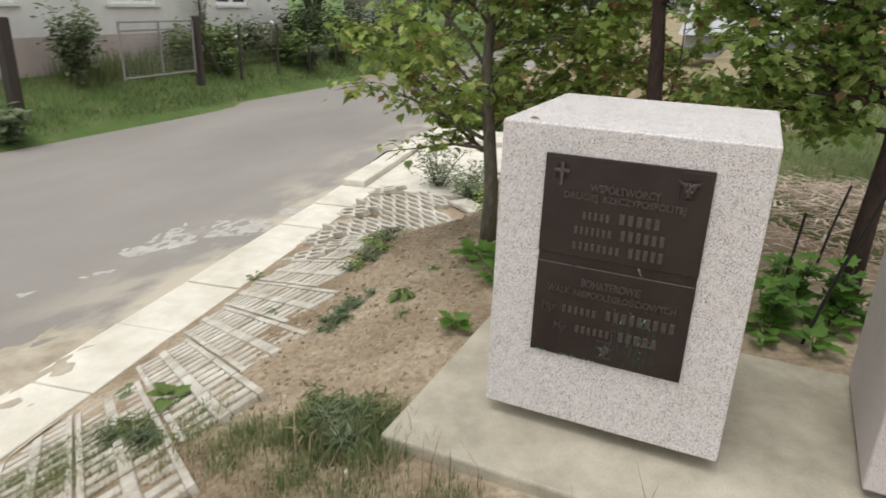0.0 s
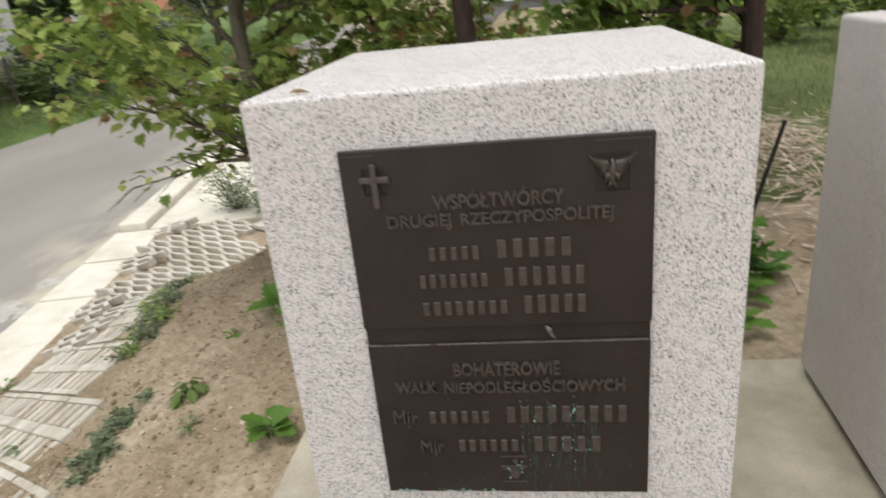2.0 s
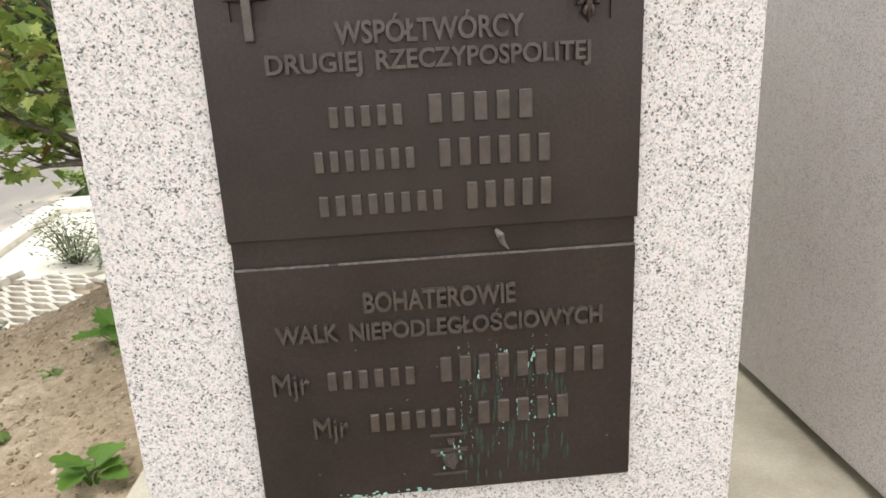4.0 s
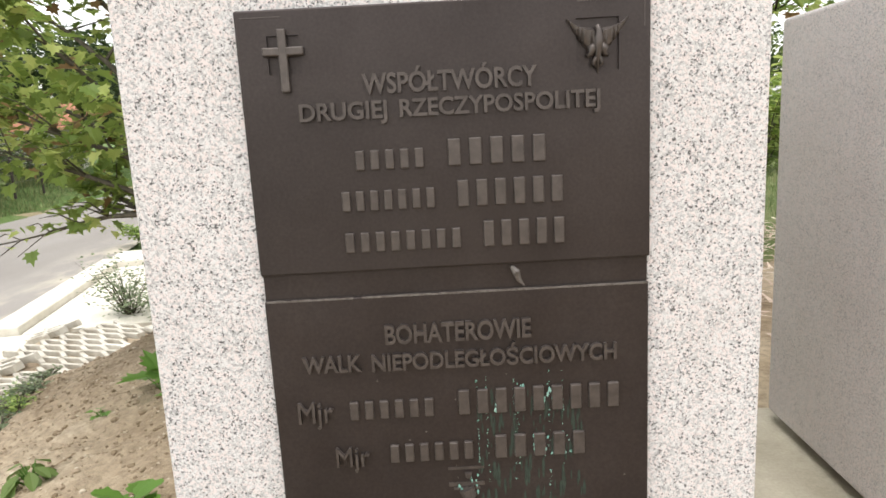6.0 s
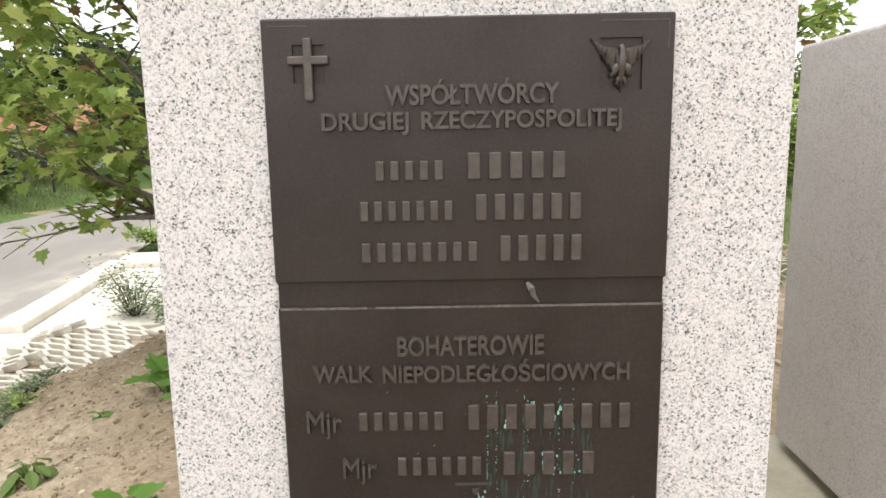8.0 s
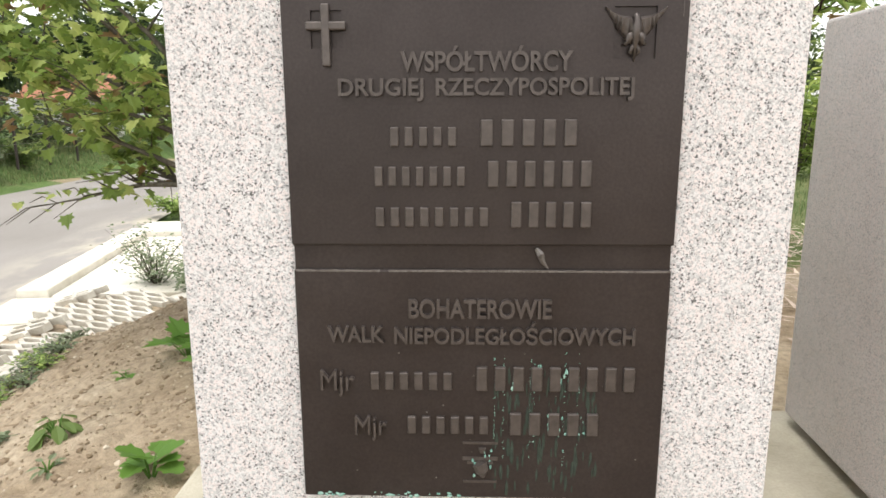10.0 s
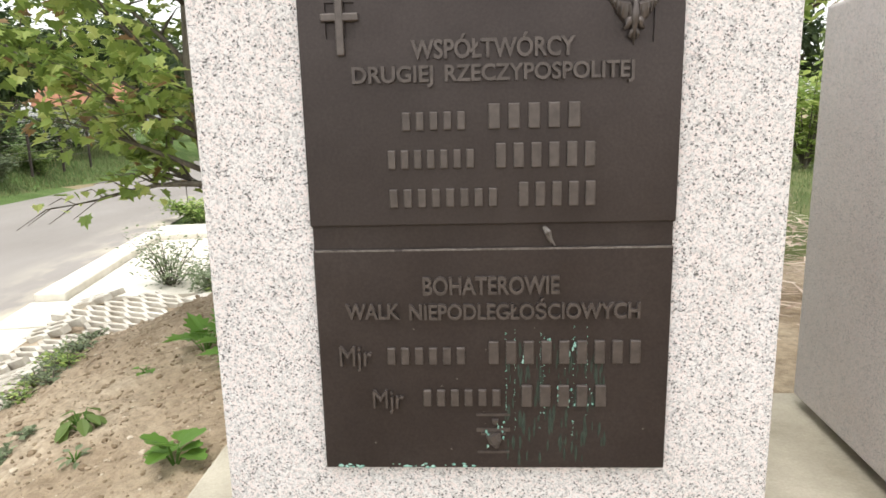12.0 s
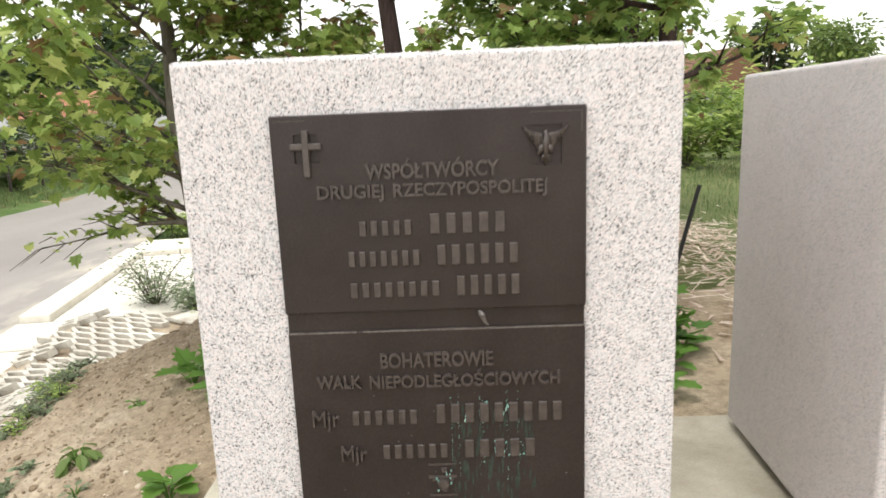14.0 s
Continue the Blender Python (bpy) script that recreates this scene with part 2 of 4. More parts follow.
def thing(name, label, category, m=None, group="", kind=""):
    ob = new(name)
    ob.empty_display_size = 0.1
    if m is not None:
        ob.matrix_basis = m
    return tagged(ob, label, category, group, kind)


def solid(name, bm, material, label, category="", group="", kind="", smooth=False, m=None):
    ob = new(name, mesh_of(bm, name, material, smooth))
    if m is not None:
        ob.matrix_basis = m
    return tagged(ob, label, category, group, kind)


def box(bm, x0, x1, y0, y1, z0, z1, bevel=0.0, seg=2):
    t = bmesh.new() if bevel else bm
    m = Matrix.LocRotScale(((x0 + x1) / 2, (y0 + y1) / 2, (z0 + z1) / 2), None, (x1 - x0, y1 - y0, z1 - z0))
    bmesh.ops.create_cube(t, size=1, matrix=m)
    if bevel:
        bmesh.ops.bevel(t, geom=t.edges[:], offset=bevel, segments=seg, profile=0.5, affect="EDGES")
        merge(bm, t)
    return bm


def merge(bm, t, m=None):
    me = bpy.data.meshes.new("tmp")
    t.to_mesh(me)
    t.free()
    if m is not None:
        me.transform(m)
    bm.from_mesh(me)
    bpy.data.meshes.remove(me)


def boxed(*a, **k):
    return box(bmesh.new(), *a, **k)


def tube(bm, pts, radii, sides=6):
    """A tapered tube through the points."""
    rings = []
    for i, p in enumerate(pts):
        a = pts[max(0, i - 1)]
        b = pts[min(len(pts) - 1, i + 1)]
        d = (Vector(b) - Vector(a)).normalized()
        u = d.cross(Vector((0.31, 0.87, 0.17))).normalized()
        v = d.cross(u)
        rings.append([bm.verts.new(Vector(p) + radii[i] * (math.cos(k * math.tau / sides) * u + math.sin(k * math.tau / sides) * v)) for k in range(sides)])
    for r, s in zip(rings, rings[1:]):
        for k in range(sides):
            bm.faces.new((r[k], r[(k + 1) % sides], s[(k + 1) % sides], s[k]))
    bm.faces.new(list(reversed(rings[0])))
    bm.faces.new(rings[-1])
    return bm


# ---- the lie of the land ----
ROAD_Z = -1.20
PROFILE = ((-60, ROAD_Z - 0.03), (-3.72, ROAD_Z - 0.03), (-3.59, -1.185), (-3.47, -1.185), (-1.75, -0.34), (-1.25, -0.17), (-0.80, -0.06), (0.0, -0.05), (60, -0.05))


SKEW = 0.178


def smooth(a, c, v):
    t = min(1.0, max(0.0, (v - a) / (c - a)))
    return t * t * (3 - 2 * t)


def near_edge(y):
    return -4.19 - SKEW * y


def far_edge(y):
    return -11.3 - 0.096 * y


def bare(x, y):
    """The bank without its lumps: it falls to the road, and beyond the maple to the kerb corner."""
    d = x + SKEW * y
    z = float(np.interp(d, [p[0] for p in PROFILE], [p[1] for p in PROFILE]))
    drop = smooth(2.6, 5.0, y) * (1 - smooth(-2.5, -0.9, x))
    return z + (min(z, ROAD_Z + 0.10 - 0.14 * smooth(6.1, 6.7, y)) - z) * drop


def land(x, y):
    d = x + SKEW * y
    z = bare(x, y)
    f = far_edge(y) - x
    if f > 0:
        z = max(z, ROAD_Z - 0.03) + 0.03 + 0.72 * min(1.0, f / 1.6) + 0.26 * min(1.0, max(0.0, (f - 1.6) / 3.0))
    if -3.7 < d < -0.9 and y < 6:
        z += 0.035 * max(0.0, noise.noise((x * 1.9, y * 1.9, 8.3)) - 0.22) * smooth(-3.6, -3.2, d)
        soft = smooth(-2.3, -1.7, d)
        z += 0.045 * soft * noise.noise((x * 1.6, y * 1.6, 3.1)) * smooth(-0.85, -1.1, d)
        z += (0.003 + 0.026 * soft) * noise.noise((x * 8, y * 8, 1.7)) + 0.020 * soft * noise.noise((x * 21, y * 21, 5.7))
    return z


def spread(a, b, near0, near1, fine, grow):
    """Coordinates from a to b, fine between near0 and near1 and ever coarser outside."""
    out = list(np.arange(near0, near1, fine))
    s, v = fine, near1
    while v < b:
        out.append(v)
        s *= grow
        v += s
    out.append(b)
    s, v = fine, near0
    low = []
    while v > a:
        s *= grow
        v -= s
        low.append(max(v, a))
    return sorted(set(low)) + out


xs = spread(-900, 900, -3.9, 1.6, 0.035, 1.10)
ys = spread(-900, 900, -1.2, 4.2, 0.035, 1.10)
verts = [(x, y, land(x, y)) for y in ys for x in xs]
nx = len(xs)
faces = [(j * nx + i, j * nx + i + 1, (j + 1) * nx + i + 1, (j + 1) * nx + i) for j in range(len(ys) - 1) for i in range(nx - 1)]
me = bpy.data.meshes.new("ground")
me.from_pydata(verts, [], faces)
for k in (M_SOIL, M_TURF, M_FIELD, M_LAWN):
    me.materials.append(k)
for p in me.polygons:
    p.use_smooth = True
    x, y, z = p.center
    d = x + SKEW * y
    if x < far_edge(y) + 0.3:
        p.material_index = 1
    elif 10.4 < y < 17 and x < -3.0:
        p.material_index = 1
    elif x > 1.2 and 3.3 < y < 18 and x < 12:
        p.material_index = 3
    elif y > 9.0 or abs(x) > 12 or y < -12:
        p.material_index = 2
    elif x > 0.2 and y > 3.3 + 0.4 * math.sin(3 * x):
        p.material_index = 3
    elif y > 4.6 and x > -1.3:
        p.material_index = 3
ground = tagged(new("ground", me), "sandy soil bank with turf verge and dry field beyond", "ground", kind="structure")

# road with a worn far edge
bm = bmesh.new()
prev = None
rows_y = spread(-260, 320, -4, 24, 0.5, 1.15)
for y in rows_y:
    wob = 0.12 * noise.noise((y * 0.7, 2.0, 0.0))
    a = bm.verts.new((far_edge(y) + wob, y, ROAD_Z - 0.01))
    c = bm.verts.new(((far_edge(y) + near_edge(y)) / 2, y, ROAD_Z + 0.05))
    b = bm.verts.new((near_edge(y) + 0.05, y, ROAD_Z))
    if prev:
        bm.faces.new((prev[0], prev[1], c, a))
        bm.faces.new((prev[1], prev[2], b, c))
    prev = (a, c, b)
solid("road", bm, M_ASPHALT, "worn pale asphalt road with drifted sand", "road", kind="structure", smooth=True)

# ---- gutter, kerb and apron along the road ----
KERB = Matrix.Translation((near_edge(0), 0, ROAD_Z)) @ pose(0, 0, 0, 0, 0, math.degrees(math.atan(SKEW)))
gutter = thing("pavement_gutter", "pale concrete gutter slabs along the asphalt, dusted with sand", "gutter", KERB, kind="structure")
rng = random.Random(4)
bm = bmesh.new()
box(bm, 0.0, 0.60, 0.0, 0.985, -0.12, 0.025, 0.012)
gut_mesh = mesh_of(bm, "gutter_slab", M_KERB)
for i in range(-9, 7):
    ob = new("gutter_slab", gut_mesh)
    ob.parent = gutter
    ob.matrix_basis = pose(0.03 + rng.uniform(-0.015, 0.015), i * 1.0 - 0.58, rng.uniform(-0.008, 0.006), rng.uniform(-0.4, 0.4), rng.uniform(-0.6, 0.6), rng.uniform(-0.5, 0.5))

kerb = thing("pavement_kerb", "raised whitish concrete kerb turning a corner at a driveway", "kerb", KERB, kind="structure")
bm = bmesh.new()
box(bm, 0.0, 0.36, 0.0, 0.99, -0.15, 0.13, 0.02)
kerb_mesh = mesh_of(bm, "kerb_stone", M_KERB)
for i in range(4):
    ob = new("kerb_stone", kerb_mesh)
    ob.parent = kerb
    ob.matrix_basis = pose(0.05, 6.44 + i * 0.98, 0, 0, 0, rng.uniform(-0.4, 0.4))
for i in range(4):
    ob = new("kerb_stone", kerb_mesh)
    ob.parent = kerb
    ob.matrix_basis = pose(0.06 + i * 1.0, 10.72, 0, 0, 0, -90 + rng.uniform(-0.4, 0.4))
bm = bmesh.new()
box(bm, 0.42, 2.3, 6.46, 10.34, -0.2, 0.03, 0.01)
apron = solid("pavement_apron", bm, M_KERB, "pale concrete apron inside the kerb corner", "pavement", kind="structure", m=KERB)
bm = bmesh.new()
box(bm, 0.05, 4.4, 10.74, 11.9, -0.2, 0.06, 0.01)
solid("driveway", bm, M_KERB, "pale concrete driveway joining the road", "driveway", kind="structure", m=KERB)

# pale sand drifted over the gutter and the road's edge
bm = bmesh.new()
grid = {}
for j in range(90):
    for i in range(34):
        lx, ly = -1.1 + i * 0.053, -3.2 + j * 0.075
        thick = 0.055 * noise.noise((lx * 1.3, ly * 0.8, 7.0)) + 0.028 * noise.noise((lx * 5, ly * 4, 2.0)) + 0.012 * noise.noise((lx * 13, ly * 11, 5.0))
        thick += 0.012 * smooth(-0.5, 0.5, lx) - 0.05 * smooth(-0.25, -1.0, lx) + 0.014 * smooth(1.4, -0.5, ly) - 0.016 * smooth(0.15, 0.6, lx) - 0.06 * smooth(1.5, 3.2, ly) - 0.07 * smooth(-2.0, -3.1, ly) - 0.008
        grid[i, j] = bm.verts.new((lx, ly, (0.024 if lx > 0.02 else 0.004) + min(thick, 0.03)))
for j in range(89):
    for i in range(33):
        bm.faces.new((grid[i, j], grid[i + 1, j], grid[i + 1, j + 1], grid[i, j + 1]))
solid("sand_drift", bm, M_SAND, "pale sand drifted over the gutter and road edge", "sand", kind="stuff", smooth=True, m=KERB)

# chalky streaks of dust drying on the asphalt
def streak(x, y, length, width, ang, seed):
    bm = bmesh.new()
    ca, sa = math.cos(ang), math.sin(ang)
    g = {}
    for i in range(61):
        for j in range(25):
            u, v = i / 30 - 1, j / 12 - 1
            px, py = x + u * length * ca - v * width * sa, y + u * length * sa + v * width * ca
            half = (far_edge(py) - near_edge(py)) / 2
            rise = ROAD_Z + 0.05 * min(1.0, max(0.0, (px - near_edge(py)) / half))
            thick = 0.010 * (0.6 - math.hypot(u, v)) + 0.016 * noise.noise((px * 3.2 + seed, py * 3.2, 0.4)) + 0.012 * noise.noise((px * 14, py * 9, seed))
            g[i, j] = bm.verts.new((px, py, rise + min(0.004, max(-0.012, thick))))
    for i in range(60):
        for j in range(24):
            bm.faces.new((g[i, j], g[i + 1, j], g[i + 1, j + 1], g[i, j + 1]))
    solid("dust_streak", bm, M_CHALK, "pale chalky dust streak on the asphalt", "dust", kind="stuff", smooth=True)


streak(-5.50, 3.80, 0.75, 0.32, 0.75, 1.0)
streak(-5.62, 3.0, 0.45, 0.20, 1.1, 4.0)
streak(-5.55, 1.95, 0.62, 0.07, 1.35, 7.0)
streak(-5.2, 4.9, 0.5, 0.15, 0.9, 9.0)

# ---- foundation slab and the two granite blocks ----
bm = bmesh.new()
box(bm, -0.75, 2.35, -0.34, 1.06, -0.25, 0.0, 0.012)
solid("foundation_slab", bm, M_SLAB, "weathered concrete foundation slab under the granite blocks", "foundation", kind="structure")

MONUMENT = thing("monument", "speckled pale granite block with a bronze plaque on its front", "monument", group="granite blocks")
bm = bmesh.new()
box(bm, -0.447, 0.447, 0.0, 0.865, 0.055, 1.205, 0.009, 3)
part("block", bm, M_GRANITE, MONUMENT, "speckled pale granite block with softened edges", True)
bm = bmesh.new()
box(bm, -0.37, 0.37, 0.09, 0.79, 0.0, 0.056)
part("base", bm, M_SLAB, MONUMENT, "recessed concrete foot")
for o in MONUMENT.children:
    if o.name == "block":
        for p in o.data.polygons:
            p.use_smooth = False

second = thing("monument", "grey sawn granite block standing beside the inscribed one", "monument", pose(0.958, 0.980, 0, 0, 0, -2.6), "granite blocks")
bm = bmesh.new()
box(bm, 0.0, 0.895, -0.865, 0.0, 0.030, 1.182, 0.012, 3)
part("block", bm, M_SAWN, second, "matt grey sawn granite block")
bm = bmesh.new()
box(bm, 0.08, 0.81, -0.79, -0.08, 0.0, 0.031)
part("base", bm, M_SLAB, second, "recessed concrete foot")

# ---- the bronze plaque ----
PF = -0.014
plaque = new("plaque")
plaque.parent = MONUMENT
tagged(plaque, "dark brown bronze plaque in two panels with raised lettering")
bm = bmesh.new()
box(bm, -0.276, 0.276, PF, -0.002, 0.747, 1.106, 0.0025)
for x0, x1, z0, z1 in ((-0.235, -0.192, 1.022, 1.072), (0.176, 0.233, 1.006, 1.074)):
    # sunk squares behind the cross and the eagle
    for co, no in (((x0, 0, 0), (1, 0, 0)), ((x1, 0, 0), (1, 0, 0)), ((0, 0, z0), (0, 0, 1)), ((0, 0, z1), (0, 0, 1))):
        bmesh.ops.bisect_plane(bm, geom=bm.verts[:] + bm.edges[:] + bm.faces[:], plane_co=co, plane_no=no)
    sunk = [f for f in bm.faces if f.normal.y < -0.9 and x0 < f.calc_center_median().x < x1 and z0 < f.calc_center_median().z < z1]
    out = bmesh.ops.extrude_face_region(bm, geom=sunk)
    bmesh.ops.delete(bm, geom=sunk, context="FACES_ONLY")
    bmesh.ops.translate(bm, vec=(0, 0.0045, 0), verts=[v for v in out["geom"] if isinstance(v, bmesh.types.BMVert)])
bmesh.ops.recalc_face_normals(bm, faces=bm.faces[:])
part("upper_panel", bm, M_BRONZE, plaque)
bm = bmesh.new()
box(bm, -0.275, 0.275, PF + 0.002, -0.002, 0.343, 0.710, 0.0025)
part("lower_panel", bm, M_BRONZE, plaque)
bm = bmesh.new()
box(bm, -0.274, 0.274, -0.006, -0.002, 0.709, 0.748)
part("groove", bm, M_BRONZE, plaque)
# highlight along the lower panel's top edge, modelled as a paler strip
bm = bmesh.new()
for i in range(44):
    x = -0.272 + i * 0.0124
    if rng.random() < 0.93:
        box(bm, x, x + 0.0124 * rng.uniform(0.98, 1.0), PF + 0.0012, PF + 0.004, 0.7072, 0.7095 + rng.uniform(0.0, 0.0010))
tagged(part("edge_highlight", bm, M_SCRATCH_HIGHLIGHT, plaque, "pale strip standing in for the highlight on the panel's top edge"), kind="stuff")


def letters(text, x0, x1, z0, z1, y, depth=0.007):
    """Raised lettering fitted into a box on the plaque."""
    cu = bpy.data.curves.new("lettering", "FONT")
    cu.body, cu.extrude, cu.resolution_u, cu.size = text, 0.5, 4, 1.0
    cu.offset = 0.022 if "M" not in text else 0.0
    tmp = bpy.data.objects.new("tmp", cu)
    scene.collection.objects.link(tmp)
    dg = bpy.context.evaluated_depsgraph_get()
    me = bpy.data.meshes.new_from_object(tmp.evaluated_get(dg))
    bpy.data.objects.remove(tmp)
    me.name = "lettering"
    co = np.empty(len(me.vertices) * 3)
    me.vertices.foreach_get("co", co)
    co = co.reshape(-1, 3)
    lo, hi = co.min(0), co.max(0)
    t = (co - lo) / (hi - lo)
    out = np.stack([x0 + t[:, 0] * (x1 - x0), y + (1 - t[:, 2]) * depth - depth, z0 + t[:, 1] * (z1 - z0)], 1)
    me.vertices.foreach_set("co", out.ravel())
    me.materials.clear()
    me.materials.append(M_LETTER)
    ob = new("lettering", me)
    ob.parent = plaque
    return ob


letters("WSPÓŁTWÓRCY", -0.112, 0.122, 0.990, 1.024, PF)
letters("DRUGIEJ", -0.199, -0.081, 0.951, 0.982, PF)
letters("RZECZYPOSPOLITEJ", -0.064, 0.206, 0.951, 0.982, PF)
letters("BOHATEROWIE", -0.106, 0.104, 0.638, 0.667, PF + 0.002)
letters("WALK", -0.228, -0.143, 0.6000, 0.6245, PF + 0.002)
letters("NIEPODLEGŁOŚCIOWYCH", -0.128, 0.227, 0.598, 0.632, PF + 0.002)
letters("Mjr", -0.241, -0.190, 0.513, 0.555, PF + 0.002)
letters("Mjr", -0.191, -0.142, 0.441, 0.481, PF + 0.002)


def bars(count, x0, x1, z0, z1, y):
    """A word turned into a row of plain upright bars."""
    step = (x1 - x0) / count
    for k in range(count):
        a = x0 + step * (k + 0.16)
        part("bar", boxed(a, a + step * 0.60, y - 0.005, y + 0.002, z0, z1, bevel=0.0018), M_LETTER, plaque)


for count, x0, x1, z0, z1, lower in ((5, -0.132, -0.031, 0.889, 0.916, 0), (5, -0.007, 0.138, 0.889, 0.926, 0), (7, -0.155, -0.019, 0.833, 0.861, 0), (6, 0.004, 0.160, 0.832, 0.869, 0),
                                     (8, -0.155, 0.015, 0.775, 0.803, 0), (5, 0.038, 0.161, 0.774, 0.811, 0), (6, -0.169, -0.037, 0.524, 0.552, 1), (9, -0.010, 0.237, 0.524, 0.562, 1),
                                     (6, -0.114, 0.018, 0.453, 0.481, 1), (5, 0.041, 0.186, 0.452, 0.488, 1)):
    bars(count, x0, x1, z0, z1, PF + 0.002 * lower)

# relief cross over the sunk square, its rims raised
bm = bmesh.new()
box(bm, -0.2195, -0.2080, PF - 0.008, PF + 0.005, 0.998, 1.080, 0.002)
box(bm, -0.2410, -0.1860, PF - 0.0075, PF + 0.005, 1.0455, 1.0570, 0.002)
part("cross", bm, M_LETTER, plaque, "raised plain cross")
# eagle emblem: two raised wings with feather ridges, a body with head, legs and tail
cx, cz = 0.2040, 1.0385


def eagle_wing(s):
    bm = bmesh.new()
    rows = []
    for i in range(15):
        f = i / 14
        lead = Vector((0.006 + 0.035 * f, 0, 0.021 + 0.0135 * f ** 0.8 - 0.004 * math.sin(f * math.pi)))
        trail = Vector((0.004 + 0.0355 * f ** 0.85, 0, -0.013 + 0.044 * f ** 1.2))
        feather = 0.5 + 0.5 * math.cos(f * math.tau * 6)
        row = []
        for j in range(9):
            g = j / 8
            p = lead.lerp(trail, g * (0.90 + 0.10 * feather))
            high = 0.0085 * (1 - g) ** 0.6 * (1 - 0.4 * f) + 0.0026 * feather * min(1, 2 * g) + 0.002
            row.append(bm.verts.new((cx + s * p.x, PF + 0.001 - high * (0.35 if j == 0 else 1.0) * (0.3 if j == 8 else 1.0), cz + p.z)))
        rows.append(row)
    rim = [rows[0][::-1], [r[0] for r in rows], rows[14], [r[8] for r in rows][::-1]]
    for a, b in zip(rows, rows[1:]):
        for j in range(8):
            bm.faces.new((a[j], a[j + 1], b[j + 1], b[j]))
    for edge in rim:
        low = [bm.verts.new((v.co.x, PF + 0.0055, v.co.z)) for v in edge]
        for k in range(len(edge) - 1):
            bm.faces.new((edge[k], edge[k + 1], low[k + 1], low[k]))
    bmesh.ops.remove_doubles(bm, verts=bm.verts[:], dist=0.00005)
    bmesh.ops.recalc_face_normals(bm, faces=bm.faces[:])
    return bm


for s in (-1, 1):
    part("eagle_wing", eagle_wing(s), M_LETTER, plaque, "raised feathered wing")
    bm = bmesh.new()
    tube(bm, [(cx + s * 0.004, PF - 0.003, cz + 0.002), (cx + s * 0.008, PF - 0.005, cz - 0.005), (cx + s * 0.009, PF - 0.003, cz - 0.011), (cx + s * 0.014, PF - 0.002, cz - 0.014)], [0.004, 0.0065, 0.0034, 0.0026], 8)
    part("eagle_leg", bm, M_LETTER, plaque, "", True)
    bm = bmesh.new()
    tube(bm, [(cx, PF - 0.002, cz - 0.012), (cx + s * 0.004, PF - 0.004, cz - 0.019), (cx + s * 0.006, PF - 0.003, cz - 0.024), (cx + s * 0.002, PF - 0.002, cz - 0.028)], [0.0025, 0.003, 0.0026, 0.0012], 7)
    part("eagle_tail", bm, M_LETTER, plaque, "", True)
bm = bmesh.new()
tube(bm, [(cx - 0.005, PF - 0.004, cz + 0.023), (cx - 0.001, PF - 0.005, cz + 0.0235), (cx + 0.001, PF - 0.006, cz + 0.018), (cx, PF - 0.008, cz + 0.008), (cx, PF - 0.007, cz - 0.004), (cx, PF - 0.004, cz - 0.016), (cx, PF - 0.001, cz - 0.036)], [0.001, 0.004, 0.0042, 0.0058, 0.0055, 0.0035, 0.001], 9)
part("eagle_body", bm, M_LETTER, plaque, "raised eagle relief", True)
# thin engraved ticks in the upper corners
for x0, x1, z0, z1 in ((-0.268, -0.214, 1.0955, 1.0967), (0.178, 0.268, 1.0955, 1.0967), (0.267, 0.2682, 1.060, 1.0955)):
    part("corner_line", boxed(x0, x1, PF - 0.0006, PF + 0.001, z0, z1), M_LETTER, plaque)
# small worn order at the foot
bm = bmesh.new()
for z, w, h in ((0.437, 0.027, 0.002), (0.411, 0.027, 0.003), (0.404, 0.020, 0.002), (0.372, 0.026, 0.002)):
    box(bm, 0.001 - w, 0.001 + w, PF + 0.0005, PF + 0.003, z - h, z + h)
tube(bm, [(0.004, PF, 0.430), (0.004, PF, 0.422)], [0.006, 0.004], 8)
tube(bm, [(0.0, PF + 0.001, 0.404), (0.004, PF, 0.392), (0.006, PF + 0.001, 0.380)], [0.012, 0.011, 0.003], 8)
part("order", bm, M_LETTER, plaque, "small worn relief of an order")


def blotches(name, count, x0, x1, z0, z1, size, mat, label, tall=1.0, y=PF + 0.002):
    bm = bmesh.new()
    for _ in range(count):
        x, z = rng.uniform(x0, x1), rng.uniform(z0, z1)
        r = size * rng.uniform(0.3, 1.0)
        n = rng.randint(5, 8)
        yy = y - rng.uniform(0.0004, 0.0007)
        ring = [bm.verts.new((x + r * math.cos(k * math.tau / n) * rng.uniform(0.5, 1), yy, z + tall * r * math.sin(k * math.tau / n) * rng.uniform(0.5, 1))) for k in range(n)]
        top = bm.verts.new((x, yy - 0.0006, z))
        for k in range(n):
            bm.faces.new((top, ring[(k + 1) % n], ring[k]))
    bmesh.ops.recalc_face_normals(bm, faces=bm.faces[:])
    return tagged(part(name, bm, mat, plaque, label), kind="stuff")


